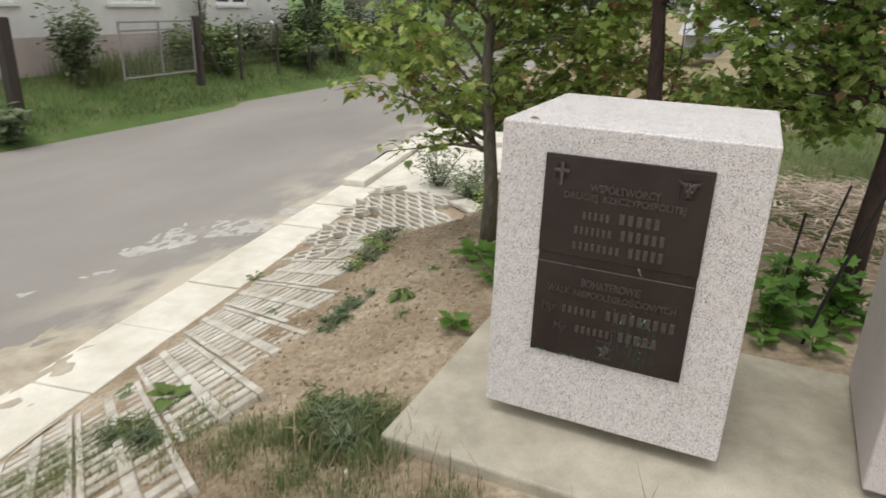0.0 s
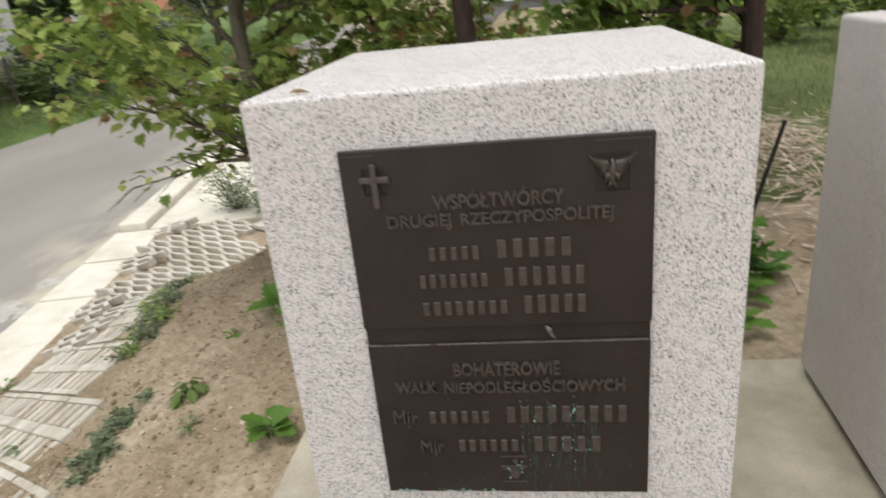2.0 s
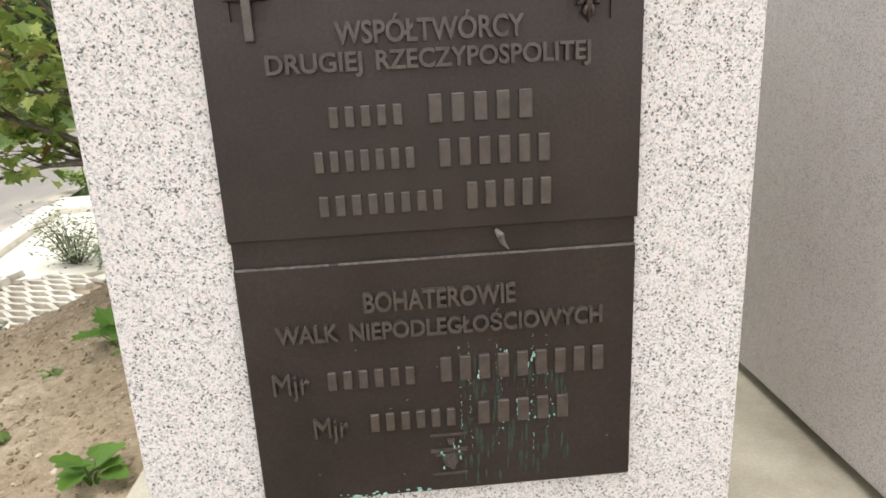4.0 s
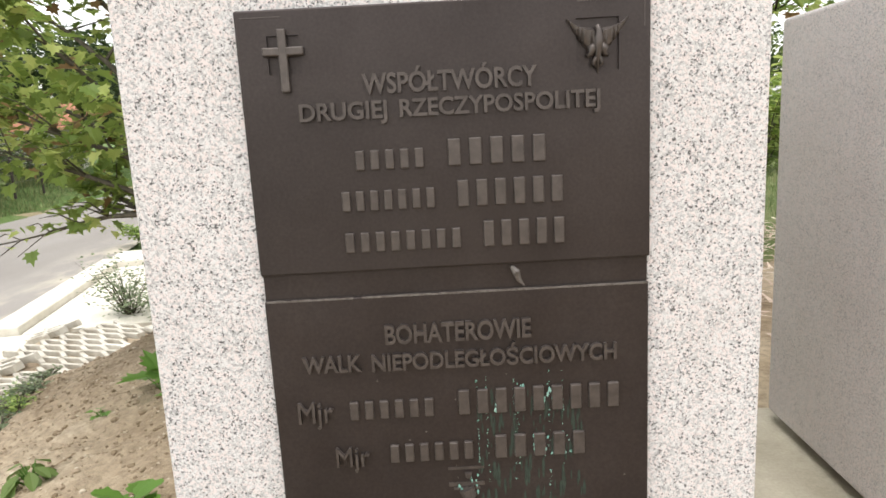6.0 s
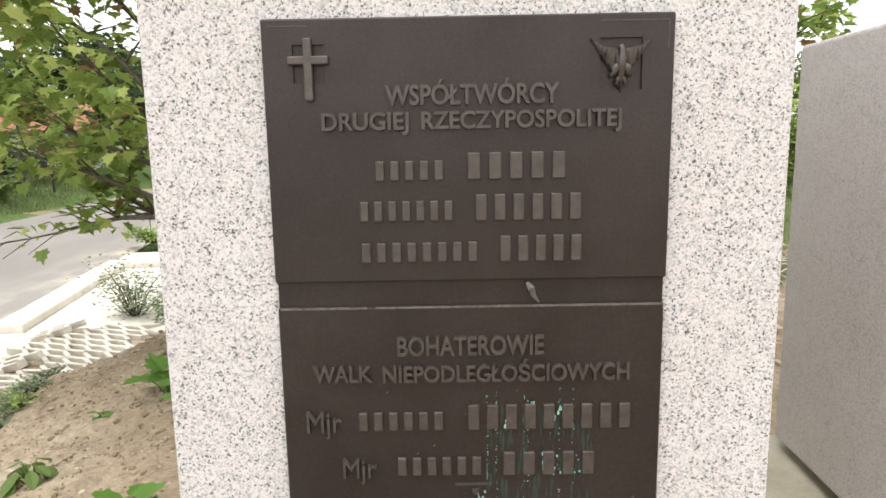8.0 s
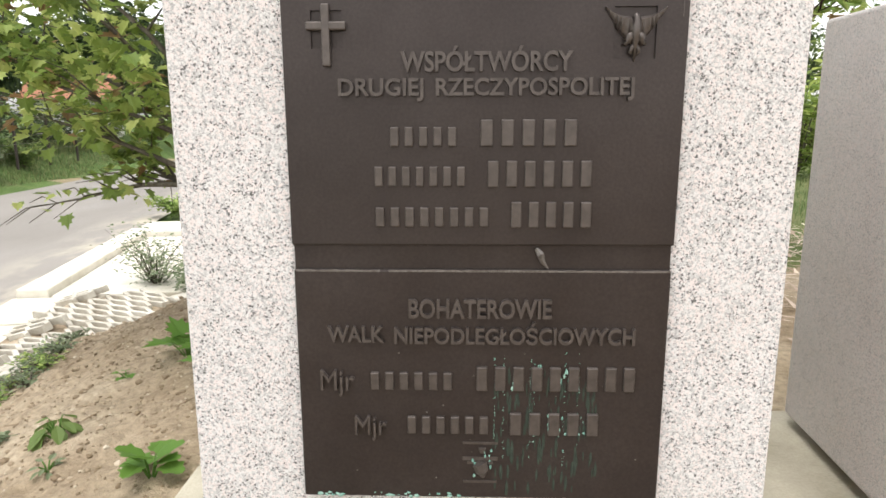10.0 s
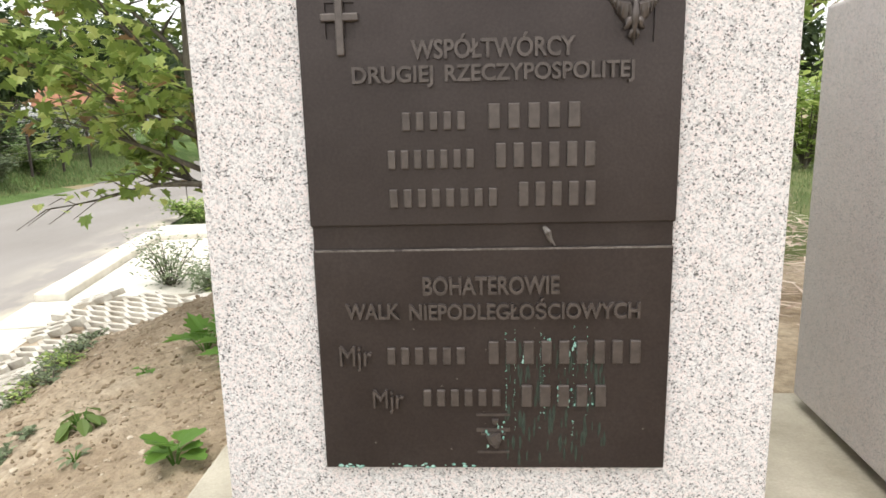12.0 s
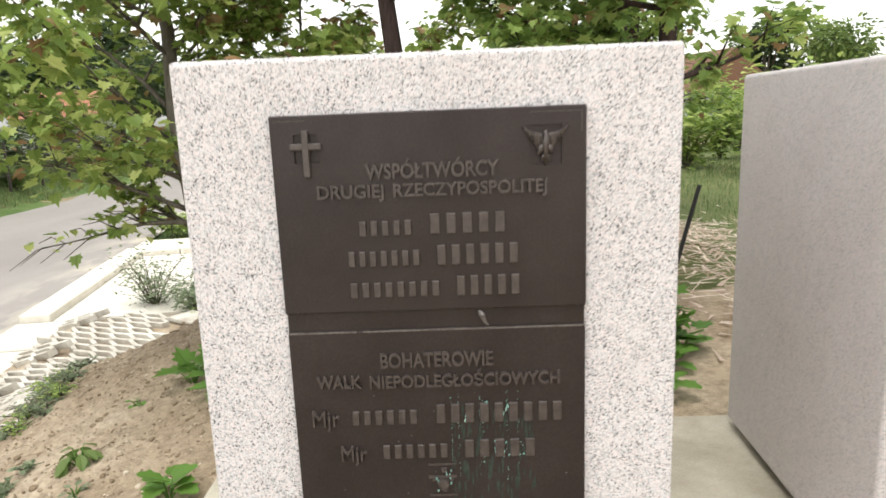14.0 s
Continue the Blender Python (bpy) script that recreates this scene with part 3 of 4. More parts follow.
blotches("tarnish", 130, 0.02, 0.18, 0.36, 0.55, 0.0035, M_TARNISH, "dark green tarnish", 6.0)
blotches("verdigris", 26, -0.255, -0.03, 0.3445, 0.351, 0.006, M_VERDIGRIS, "pale green verdigris along the lower edge", 0.6)
for x in (0.022, 0.036, 0.076, 0.082, 0.128, 0.148):
    blotches("verdigris", 26, x - 0.0012, x + 0.0012, 0.44 + rng.uniform(-0.06, 0.03), 0.57 + rng.uniform(0, 0.02), 0.0013, M_VERDIGRIS, "pale green verdigris run", 1.6)
for x, z in ((0.030, 0.54), (0.055, 0.54), (0.085, 0.548), (0.126, 0.545), (0.125, 0.468), (0.152, 0.470), (0.108, 0.470), (-0.005, 0.40), (0.012, 0.41)):
    blotches("verdigris", 8, x - 0.007, x + 0.007, z - 0.017, z + 0.017, 0.0028, M_VERDIGRIS, "pale green verdigris on the relief", 1.8, PF - 0.0012)
blotches("speck", 16, -0.25, 0.25, 0.36, 0.60, 0.0018, M_SCRATCH_HIGHLIGHT, "pale speck", 1.2)
bm = bmesh.new()
tube(bm, [(0.080, -0.0085, 0.742), (0.086, -0.010, 0.734), (0.090, -0.0085, 0.722), (0.098, -0.008, 0.712)], [0.003, 0.006, 0.004, 0.001], 6)
part("scar", bm, M_SCRATCH_HIGHLIGHT, plaque, "pale scratched dent in the groove")

# ---- openwork concrete slabs on the bank ----
paving = thing("bank_paving", "openwork concrete slabs on the bank, half buried in soil", "paving", kind="structure")


def slotted_slab():
    bm = bmesh.new()
    box(bm, -0.299, 0.299, -0.2203, -0.186, -0.07, 0.0)
    box(bm, -0.299, 0.299, -0.034, 0.034, -0.07, 0.001, 0.006, 1)
    box(bm, -0.299, 0.299, 0.186, 0.2203, -0.07, 0.0)
    for k in range(4):
        x = -0.225 + k * 0.15
        for y in (-0.189, 0.033):
            box(bm, x - 0.036, x + 0.036, y, y + 0.156, -0.07, -0.006, 0.009, 1)
    return mesh_of(bm, "openwork_slab", M_LATTICE)


def diamond_slab():
    """Zigzag ribs, each the mirror of the next, that meet at their bends."""
    bm = bmesh.new()
    half = 0.023
    for r in range(4):
        rings = []
        for k in range(5):
            x, y = -0.40 + k * 0.20, -0.15 + r * 0.1 + (0.029 if (k + r) % 2 else -0.029)
            rings.append([bm.verts.new((x, y + dy, z)) for dy, z in ((-half, -0.004), (-half * 0.6, 0), (half * 0.6, 0), (half, -0.004), (half, -0.07), (-half, -0.07))])
        for a, b in zip(rings, rings[1:]):
            for q in range(6):
                bm.faces.new((a[q], a[(q + 1) % 6], b[(q + 1) % 6], b[q]))
        bm.faces.new(rings[0])
        bm.faces.new(list(reversed(rings[-1])))
    bmesh.ops.recalc_face_normals(bm, faces=bm.faces[:])
    return mesh_of(bm, "openwork_slab", M_LATTICE)


SLOT, DIAMOND = slotted_slab(), diamond_slab()


FALL = 0.86 / 1.75


def lay(me, x, y, ang, lift, flat=False):
    """A slab on the bank, in the bank's one plane or following the ground."""
    e = 0.12
    z = -1.20 + FALL * (x + SKEW * y + 3.50) if flat else bare(x, y)
    n = Vector((-FALL, -FALL * SKEW, 1) if flat else (-(bare(x + e, y) - bare(x - e, y)) / (2 * e), -(bare(x, y + e) - bare(x, y - e)) / (2 * e), 1)).normalized()
    u = Vector((math.cos(ang), math.sin(ang), -(n.x * math.cos(ang) + n.y * math.sin(ang)) / n.z)).normalized()
    v = n.cross(u)
    m = Matrix((u, v, n)).transposed().to_4x4()
    ob = new("openwork_slab", me)
    ob.parent = paving
    ob.matrix_basis = Matrix.Translation((x, y, z + lift)) @ m
    return ob


ANG = math.atan2(-0.57, 0.82)
U, V = Vector((0.82, -0.57)).normalized(), Vector((0.57, 0.82)).normalized()
for i in range(-9, 10):
    for j in range(-11, 12):
        p = Vector((-2.65, 1.0)) + U * (i * 0.598) + V * (j * 0.440)
        d = p.x + SKEW * p.y
        if -1.2 < p.y <= 3.1 and -3.50 < d < -1.90 - 0.03 * p.y + 0.14 * smooth(0.6, 0.0, p.y):
            lay(SLOT, p.x, p.y, ANG + rng.uniform(-0.008, 0.008), 0.024 + rng.uniform(-0.004, 0.004), True)
for i in range(-7, 8):
    for j in range(-8, 9):
        p = Vector((-3.6, 4.6)) + U * (i * 0.80) + V * (j * 0.40)
        d = p.x + SKEW * p.y
        if 3.0 < p.y < 6.35 - 0.7 * (p.x + 3.85) and d > -3.50 and p.x < -3.15 + 0.25 * max(0.0, p.y - 5.0):
            lay(DIAMOND, p.x, p.y, ANG + rng.uniform(-0.012, 0.012), 0.052 + rng.uniform(-0.004, 0.004))
# flat piece of concrete where the lattice ends under the tree
bm = bmesh.new()
box(bm, -0.30, 0.30, -0.16, 0.16, -0.06, 0.0, 0.015)
end_patch = lay(mesh_of(bm, "concrete_patch", M_LATTICE), -2.95, 5.95, ANG, 0.07)
end_patch.name, end_patch.parent = "concrete_patch", None
tagged(end_patch, "broken flat concrete patch at the end of the openwork slabs", "concrete slab")

# ---- plants ----
LEAF = [(0.0, 0.0), (0.10, 0.10), (0.40, 0.05), (0.33, 0.22), (0.52, 0.42), (0.30, 0.48), (0.32, 0.72), (0.14, 0.66), (0.0, 1.0)]


class Leaves:
    """Many folded leaves in one mesh."""

    def __init__(self):
        self.v, self.f = [], []

    def add(self, p, way, up, size, shape=LEAF, fold=0.22):
        way = way.normalized()
        side = way.cross(up)
        if side.length < 1e-4:
            side = way.cross(Vector((1, 0.2, 0)))
        side.normalize()
        nor = side.cross(way)
        k = len(self.v)
        for x, y in shape:
            self.v.append(p + size * (side * x + way * y + nor * (fold * x - 0.18 * y * y)))
        for x, y in shape[1:-1]:
            self.v.append(p + size * (-side * x + way * y + nor * (fold * x - 0.18 * y * y)))
        n = len(shape)
        self.f.append(tuple(range(k, k + n)))
        self.f.append((k, k + n - 1, *range(k + 2 * n - 3, k + n - 1, -1)))

    def blade(self, p, way, length, width):
        side = way.cross(Vector((0, 0, 1)))
        side = (side if side.length > 1e-4 else Vector((1, 0, 0))).normalized()
        k = len(self.v)
        q = p + Vector((way.x * 0.35, way.y * 0.35, way.z)) * length * 0.55
        t = p + way * length
        self.v += [p - side * width, p + side * width, q + side * width * 0.7, q - side * width * 0.7, t]
        self.f += [(k, k + 1, k + 2, k + 3), (k + 3, k + 2, k + 4)]

    def mesh(self, name, mat):
        me = bpy.data.meshes.new(name)
        me.from_pydata([tuple(v) for v in self.v], [], self.f)
        me.materials.append(mat)
        return me


ROUND = [(0.0, 0.0), (0.24, 0.02), (0.42, 0.22), (0.36, 0.42), (0.47, 0.60), (0.27, 0.70), (0.20, 0.90), (0.0, 0.97)]
OVAL = [(0.0, 0.0), (0.22, 0.25), (0.27, 0.55), (0.12, 0.85), (0.0, 1.0)]


NARROW = [(0.0, 0.0), (0.07, 0.3), (0.08, 0.6), (0.0, 1.0)]


def direction(r, az, el):
    return Vector((math.cos(az) * math.cos(el), math.sin(az) * math.cos(el), math.sin(el))) * r


def tree(name, label, base, height, radius, seed, lean=(0, 0), limbs=11, first=0.25, reach=1.2, leaf=0.09, per=26, mats=None, dry=0.05, extra=(), rise=0.45, group="", clear=0.55, side=None):
    """A broadleaf tree: tapered trunk, limbs with twigs and leaves hung along the twigs."""
    r = random.Random(seed)
    mats = mats or (M_BARK, M_LEAF)
    ob = thing(name, label, "tree", pose(*base), group)
    trunk = bmesh.new()
    pts, rad = [], []
    for k in range(9):
        f = k / 8
        pts.append(Vector((lean[0] * f + 0.03 * r.uniform(-1, 1) * (f > 0), lean[1] * f + 0.03 * r.uniform(-1, 1) * (f > 0), height * f - 0.08 * (k == 0))))
        rad.append(radius * (1.15 if k == 0 else 1.0 - 0.85 * f))
    tube(trunk, pts, rad, 9)
    part("trunk", trunk, mats[0], ob, smooth=True)
    leaves, brown = Leaves(), Leaves()

    def at(f):
        f *= 8
        i = min(7, int(f))
        return pts[i].lerp(pts[i + 1], f - i)

    specs = [(first + (0.97 - first) * (k + r.random()) / limbs, k * 2.4 + r.uniform(-0.5, 0.5), rise + r.uniform(-0.25, 0.3), reach * r.uniform(0.65, 1.1)) for k in range(limbs)]
    if side is not None:
        specs = [(f, side + r.uniform(-1.5, 1.5), e, q) for f, _, e, q in specs]
    for f, azim, elev, length, *thin in list(extra) + specs:
        bm = bmesh.new()
        length *= 1.0 - 0.55 * max(0.0, f - 0.35)
        a = at(f)
        d = direction(1, azim, elev)
        p2, lr = [a], [radius * 0.31 * (1.1 - f * 0.7)]
        n = 5
        for k in range(1, n + 1):
            d = (d + Vector((r.uniform(-0.2, 0.2), r.uniform(-0.2, 0.2), r.uniform(-0.12, 0.16)))).normalized()
            p2.append(p2[-1] + d * length / n)
            lr.append(lr[0] * (1 - 0.85 * k / n))
        tube(bm, p2, lr, 6)
        for k in range(1, n + 1):
            for q in range(2 if k < n else 3):
                t = (d + direction(1, r.uniform(0, math.tau), r.uniform(-0.5, 0.7))).normalized()
                tl = length * r.uniform(0.22, 0.42)
                s = [p2[k], p2[k] + t * tl * 0.5 + Vector((0, 0, 0.02)), p2[k] + t * tl + Vector((0, 0, -0.12 * tl))]
                tube(bm, s, [lr[k] * 0.6 + 0.002, 0.003, 0.0015], 4)
                for _ in range(int(per * (thin[0] if thin else 0.5))):
                    g = r.random() ** 0.7
                    pos = s[0].lerp(s[2], g) + Vector((r.gauss(0, 0.05), r.gauss(0, 0.05), r.gauss(0, 0.05))) * (leaf / 0.09)
                    if pos.z < clear:
                        continue
                    way = direction(1, r.uniform(0, math.tau), r.uniform(-0.9, 0.25))
                    (brown if r.random() < dry else leaves).add(pos, way, Vector((r.uniform(-0.4, 0.4), r.uniform(-0.4, 0.4), 1)), leaf * r.uniform(0.6, 1.25), LEAF if leaf < 0.2 else OVAL)
        part("limb", bm, mats[0], ob, smooth=True)
    crown = new("crown", leaves.mesh("crown", mats[1]))
    crown.parent = ob
    tagged(crown, "crown of many lobed green leaves", kind="stuff")
    if brown.v:
        c2 = new("withered_leaves", brown.mesh("withered_leaves", M_LEAF_DRY))
        c2.parent = ob
        tagged(c2, "withered brown leaves", kind="stuff")
    return ob


tree("maple_tree", "young maple with low limbs growing beside the granite block", (-1.27, 2.17, land(-1.27, 2.17)), 3.3, 0.058, 11, (-0.26, 0.25), 28, 0.26, 1.12, 0.075, 58, dry=0.06,
     extra=((0.205, 2.94, -0.02, 0.75, 0.08), (0.19, 2.6, 0.45, 1.0, 0.3), (0.22, 3.3, 0.45, 0.95, 0.3), (0.28, 2.9, 0.6, 1.0, 0.5), (0.27, 3.6, 0.55, 1.0, 0.5), (0.24, 0.9, 0.5, 0.9, 0.5), (0.26, 1.8, 0.4, 0.9, 0.5)))
tree("maple_tree", "slender dark-barked maple behind the granite block", (-0.13, 1.98, -0.05), 3.8, 0.062, 23, (-0.25, 0.1), 17, 0.42, 1.05, 0.075, 20, (M_BARK_RED, M_LEAF), 0.08, clear=1.66)
tree("maple_tree", "dark-barked maple leaning behind the gap between the blocks", (1.05, 2.15, -0.05), 3.8, 0.065, 37, (0.10, 0.15), 22, 0.24, 0.92, 0.075, 56, (M_BARK_RED, M_LEAF_MID), 0.05, clear=0.8, side=3.0,
     extra=((0.27, 2.8, 0.15, 0.85), (0.31, 3.4, 0.25, 0.85), (0.36, 2.4, 0.2, 0.9), (0.42, 3.1, 0.3, 0.95), (0.48, 3.7, 0.2, 0.9), (0.33, 0.2, 0.2, 0.8, 0.3)))
tree("maple_tree", "maple with dense dark foliage near the field edge", (1.75, 5.6, -0.05), 4.4, 0.07, 41, (0.2, 0.2), 24, 0.22, 1.2, 0.085, 44, (M_BARK_RED, M_LEAF_MID), 0.04, clear=0.85)
tree("maple_sapling", "thin maple sapling with yellowish leaves behind the block", (-0.75, 2.7, -0.05), 2.1, 0.022, 51, (-0.1, 0.1), 13, 0.32, 0.65, 0.065, 40, (M_BARK, M_LEAF), 0.16, clear=0.7)
tree("maple_sapling", "thin maple sapling with yellowish leaves behind the block", (-0.30, 3.3, -0.05), 1.6, 0.024, 52, (0.1, 0.1), 12, 0.35, 0.6, 0.065, 30, (M_BARK, M_LEAF), 0.16, clear=0.9)

# ---- far trees ----
def far_tree(seed, height, spread_, mat, trunk_h, name="broadleaf_tree"):
    r = random.Random(seed)
    ob = thing(name, "tall dark broadleaf tree with a dense uneven crown", "tree", group="trees behind the houses")
    bm = bmesh.new()
    tube(bm, [(0, 0, -0.3), (0.1, 0.05, trunk_h), (0.0, 0.2, height * 0.85)], [height * 0.028, height * 0.022, 0.03], 8)
    part("trunk", bm, M_BARK, ob, smooth=True)
    lv = Leaves()
    lobes = []
    for _ in range(11):
        a, el = r.uniform(0, math.tau), r.uniform(-0.2, 1.0)
        lobes.append((Vector((math.cos(a) * spread_ * 0.55 * math.cos(el), math.sin(a) * spread_ * 0.55 * math.cos(el), trunk_h + (height - trunk_h) * (0.35 + 0.5 * math.sin(el)))), r.uniform(0.28, 0.45) * spread_))
    limb = bmesh.new()
    for c, q in lobes:
        tube(limb, [(0.05, 0.1, trunk_h * 0.9), tuple(c * 0.6 + Vector((0, 0, trunk_h * 0.35))), tuple(c)], [height * 0.012, height * 0.008, 0.02], 5)
        for _ in range(260):
            d = direction(1, r.uniform(0, math.tau), math.asin(r.uniform(-1, 1)))
            p = c + d * q * r.uniform(0.55, 1.15)
            lv.add(p, d + direction(0.8, r.uniform(0, math.tau), r.uniform(-1.2, 0.2)), Vector((r.uniform(-1, 1), r.uniform(-1, 1), 1)), height * 0.045 * r.uniform(0.6, 1.4), OVAL)
    part("limb", limb, M_BARK, ob)
    crown = new("crown", lv.mesh("crown", mat))
    crown.parent = ob
    tagged(crown, "dense crown of small leaf clumps", kind="stuff")
    return ob


def where(az, dist, z=-0.2):
    """A place on the far ground: degrees to the left of the y axis, metres from the block."""
    return (-math.sin(radians(az)) * dist, math.cos(radians(az)) * dist, z)


variants = [far_tree(101, 9.0, 3.6, M_LEAF_DEEP, 2.0), far_tree(102, 7.5, 3.2, M_LEAF_DARK, 1.4), far_tree(103, 11.0, 3.8, M_LEAF_DEEP, 2.4)]
spots = [(40, 46, 0, 1.0), (36, 50, 1, 1.0), (27, 62, 2, 1.0), (31, 54, 2, 0.8), (23, 56, 1, 0.75), (18, 58, 0, 0.5), (13, 56, 0, 0.55), (8, 58, 0, 0.55), (3, 60, 0, 0.6), (-2, 56, 1, 0.65), (21, 50, 1, 0.45), (5, 52, 1, 0.5), (11, 50, 1, 0.45),
         (-7, 50, 0, 0.8), (-12, 44, 0, 0.9), (-15, 42, 0, 0.8), (-25.0, 44, 2, 0.62), (-29.5, 40, 1, 0.8), (45, 40, 2, 1.0), (50, 44, 0, 1.0), (57, 46, 2, 1.0), (64, 44, 0, 1.0), (72, 42, 1, 1.0), (37, 30, 0, 0.6), (25.5, 36, 0, 0.55), (37.5, 33, 0, 0.75), (41, 37, 0, 0.85), (25, 44, 0, 0.7), (20, 42, 0, 0.55)]
for n, (a, d, v, s) in enumerate(spots):
    m = Matrix.Translation(where(a, d)) @ Matrix.Rotation(n * 1.3, 4, "Z")
    if n < 3:
        ob = variants[n]
        ob.matrix_basis = Matrix.Translation(where(a, d)) if n else m
    else:
        ob = copy_thing(variants[v], m)
        ob.scale = (s, s, s)


# ---- houses ----
HOUSE = Matrix.Translation((-15.99, 19.3, -0.25)) @ pose(0, 0, 0, 0, 0, math.degrees(math.atan(0.09)))
house = thing("house", "low grey plastered house with white plastic windows", "house", HOUSE)
bm = bmesh.new()
W0, W1, HZ = -14.0, 0.0, 3.45
openings = [(-4.2, -2.5, 1.5, 2.85), (-8.6, -6.8, 1.5, 2.85), (-12.9, -11.2, 1.5, 2.85)]
def pierced_wall(bm, x0, x1, ys_, zs_, holes):
    """One welded wall with openings through it."""
    cells = {(i, k) for i in range(len(ys_) - 1) for k in range(len(zs_) - 1) if not any(h[0] <= ys_[i] < h[1] and h[2] <= zs_[k] < h[3] for h in holes)}
    vert = {}

    def v(x, i, k):
        if (x, i, k) not in vert:
            vert[x, i, k] = bm.verts.new((x, ys_[i], zs_[k]))
        return vert[x, i, k]

    for i, k in cells:
        bm.faces.new((v(x1, i, k), v(x1, i + 1, k), v(x1, i + 1, k + 1), v(x1, i, k + 1)))
        bm.faces.new((v(x0, i, k + 1), v(x0, i + 1, k + 1), v(x0, i + 1, k), v(x0, i, k)))
        for (di, dk), (a, c) in (((-1, 0), ((i, k), (i, k + 1))), ((1, 0), ((i + 1, k + 1), (i + 1, k))), ((0, -1), ((i + 1, k), (i, k))), ((0, 1), ((i, k + 1), (i + 1, k + 1)))):
            if (i + di, k + dk) not in cells:
                bm.faces.new((v(x0, *a), v(x1, *a), v(x1, *c), v(x0, *c)))
    bmesh.ops.recalc_face_normals(bm, faces=bm.faces[:])


pierced_wall(bm, -0.35, 0.0, sorted([W0, W1] + [v for o in openings for v in o[:2]]), [0.75, 1.5, 2.85, HZ], openings)
for a in (boxed(-8.0, -0.351, W1 - 0.35, W1, 0.75, HZ), boxed(-8.0, -0.351, W0, W0 + 0.35, 0.75, HZ), boxed(-8.0, -7.65, W0 + 0.351, W1 - 0.351, 0.75, HZ)):
    part("wall", a, M_PLASTER, house, "stained grey plaster wall")
part("wall", bm, M_PLASTER, house, "stained grey plaster wall")
part("plinth", boxed(-8.03, 0.05, W0 - 0.03, W1 + 0.03, -0.6, 0.75), M_PLINTH, house, "faded pinkish plinth")
bm = bmesh.new()
for z, o in ((HZ, 0.35), (HZ + 0.16, 0.30)):
    box(bm, -8.3, o, W0 - 0.35, W1 + o, z, z + 0.155)
part("cornice", bm, M_ROOF, house, "weathered dark cornice")
bm = bmesh.new()
vs = [bm.verts.new(p) for p in ((0.35, W0 - 0.35, HZ + 0.32), (0.35, W1 + 0.35, HZ + 0.32), (-8.35, W1 + 0.35, HZ + 0.32), (-8.35, W0 - 0.35, HZ + 0.32), (-4, W0 - 0.35, HZ + 2.6), (-4, W1 + 0.35, HZ + 2.6))]
for f in ((0, 1, 5, 4), (2, 3, 4, 5), (1, 2, 5), (3, 0, 4), (3, 2, 1, 0)):
    bm.faces.new([vs[i] for i in f])
part("roof", bm, M_ROOF, house, "weathered grey roof")
for a, b, z0, z1 in openings:
    win = new("window")
    win.parent = house
    bm = bmesh.new()
    mid = (a + b) / 2
    for y0, y1, q0, q1 in ((a, a + 0.1, z0, z1), (b - 0.1, b, z0, z1), (mid - 0.08, mid + 0.08, z0 + 0.1, z1 - 0.1), (a + 0.1, b - 0.1, z0, z0 + 0.1), (a + 0.1, b - 0.1, z1 - 0.1, z1)):
        box(bm, -0.16, -0.06, y0, y1, q0, q1)
    part("frame", bm, M_WHITE, win, "white plastic frame")
    for y0, y1 in ((a + 0.1, mid - 0.08), (mid + 0.08, b - 0.1)):
        part("pane", boxed(-0.125, -0.105, y0, y1, z0 + 0.1, z1 - 0.1), M_GLASS, win)
    part("sill", boxed(-0.05, 0.12, a - 0.08, b + 0.08, z0 - 0.07, z0 - 0.005), M_PLASTER, win)

cottage = thing("house", "low grey house with an orange tiled roof among trees", "house", Matrix.Translation(where(30.9, 39, -0.3)) @ pose(0, 0, 0, 0, 0, 22))
part("wall", boxed(-1.8, 1.8, -2.5, 2.5, -0.5, 2.0), M_PLASTER, cottage)
bm = bmesh.new()
vs = [bm.verts.new(p) for p in ((-2.1, -2.9, 1.95), (2.1, -2.9, 1.95), (2.1, 2.9, 1.95), (-2.1, 2.9, 1.95), (-2.1, 0, 3.3), (2.1, 0, 3.3))]
for f in ((0, 1, 5, 4), (2, 3, 4, 5), (1, 2, 5), (3, 0, 4), (3, 2, 1, 0)):
    bm.faces.new([vs[i] for i in f])
part("roof", bm, M_TILE, cottage, "orange tiled roof")
win = new("door")
win.parent = cottage
part("leaf", boxed(-0.45, 0.45, -2.56, -2.505, -0.2, 1.85), M_WHITE, win)

hall = thing("hall", "long low hall with a whitish sheet roof and grey base", "building", Matrix.Translation((-1.0, 36.0, -0.3)) @ pose(0, 0, 0, 0, 0, -4))
part("wall", boxed(-2.4, 3.9, 0.0, 7.0, -0.4, 0.75), M_GREY_WALL, hall, "grey base wall")
bm = bmesh.new()
vs = [bm.verts.new(p) for p in ((-2.7, -0.4, 0.7), (4.2, -0.4, 0.7), (4.2, 7.4, 0.7), (-2.7, 7.4, 0.7), (-2.7, 3.5, 2.9), (4.2, 3.5, 2.9))]
for f in ((0, 1, 5, 4), (2, 3, 4, 5), (1, 2, 5), (3, 0, 4), (3, 2, 1, 0)):
    bm.faces.new([vs[i] for i in f])
part("roof", bm, M_WHITE_WALL, hall, "whitish sheet roof")

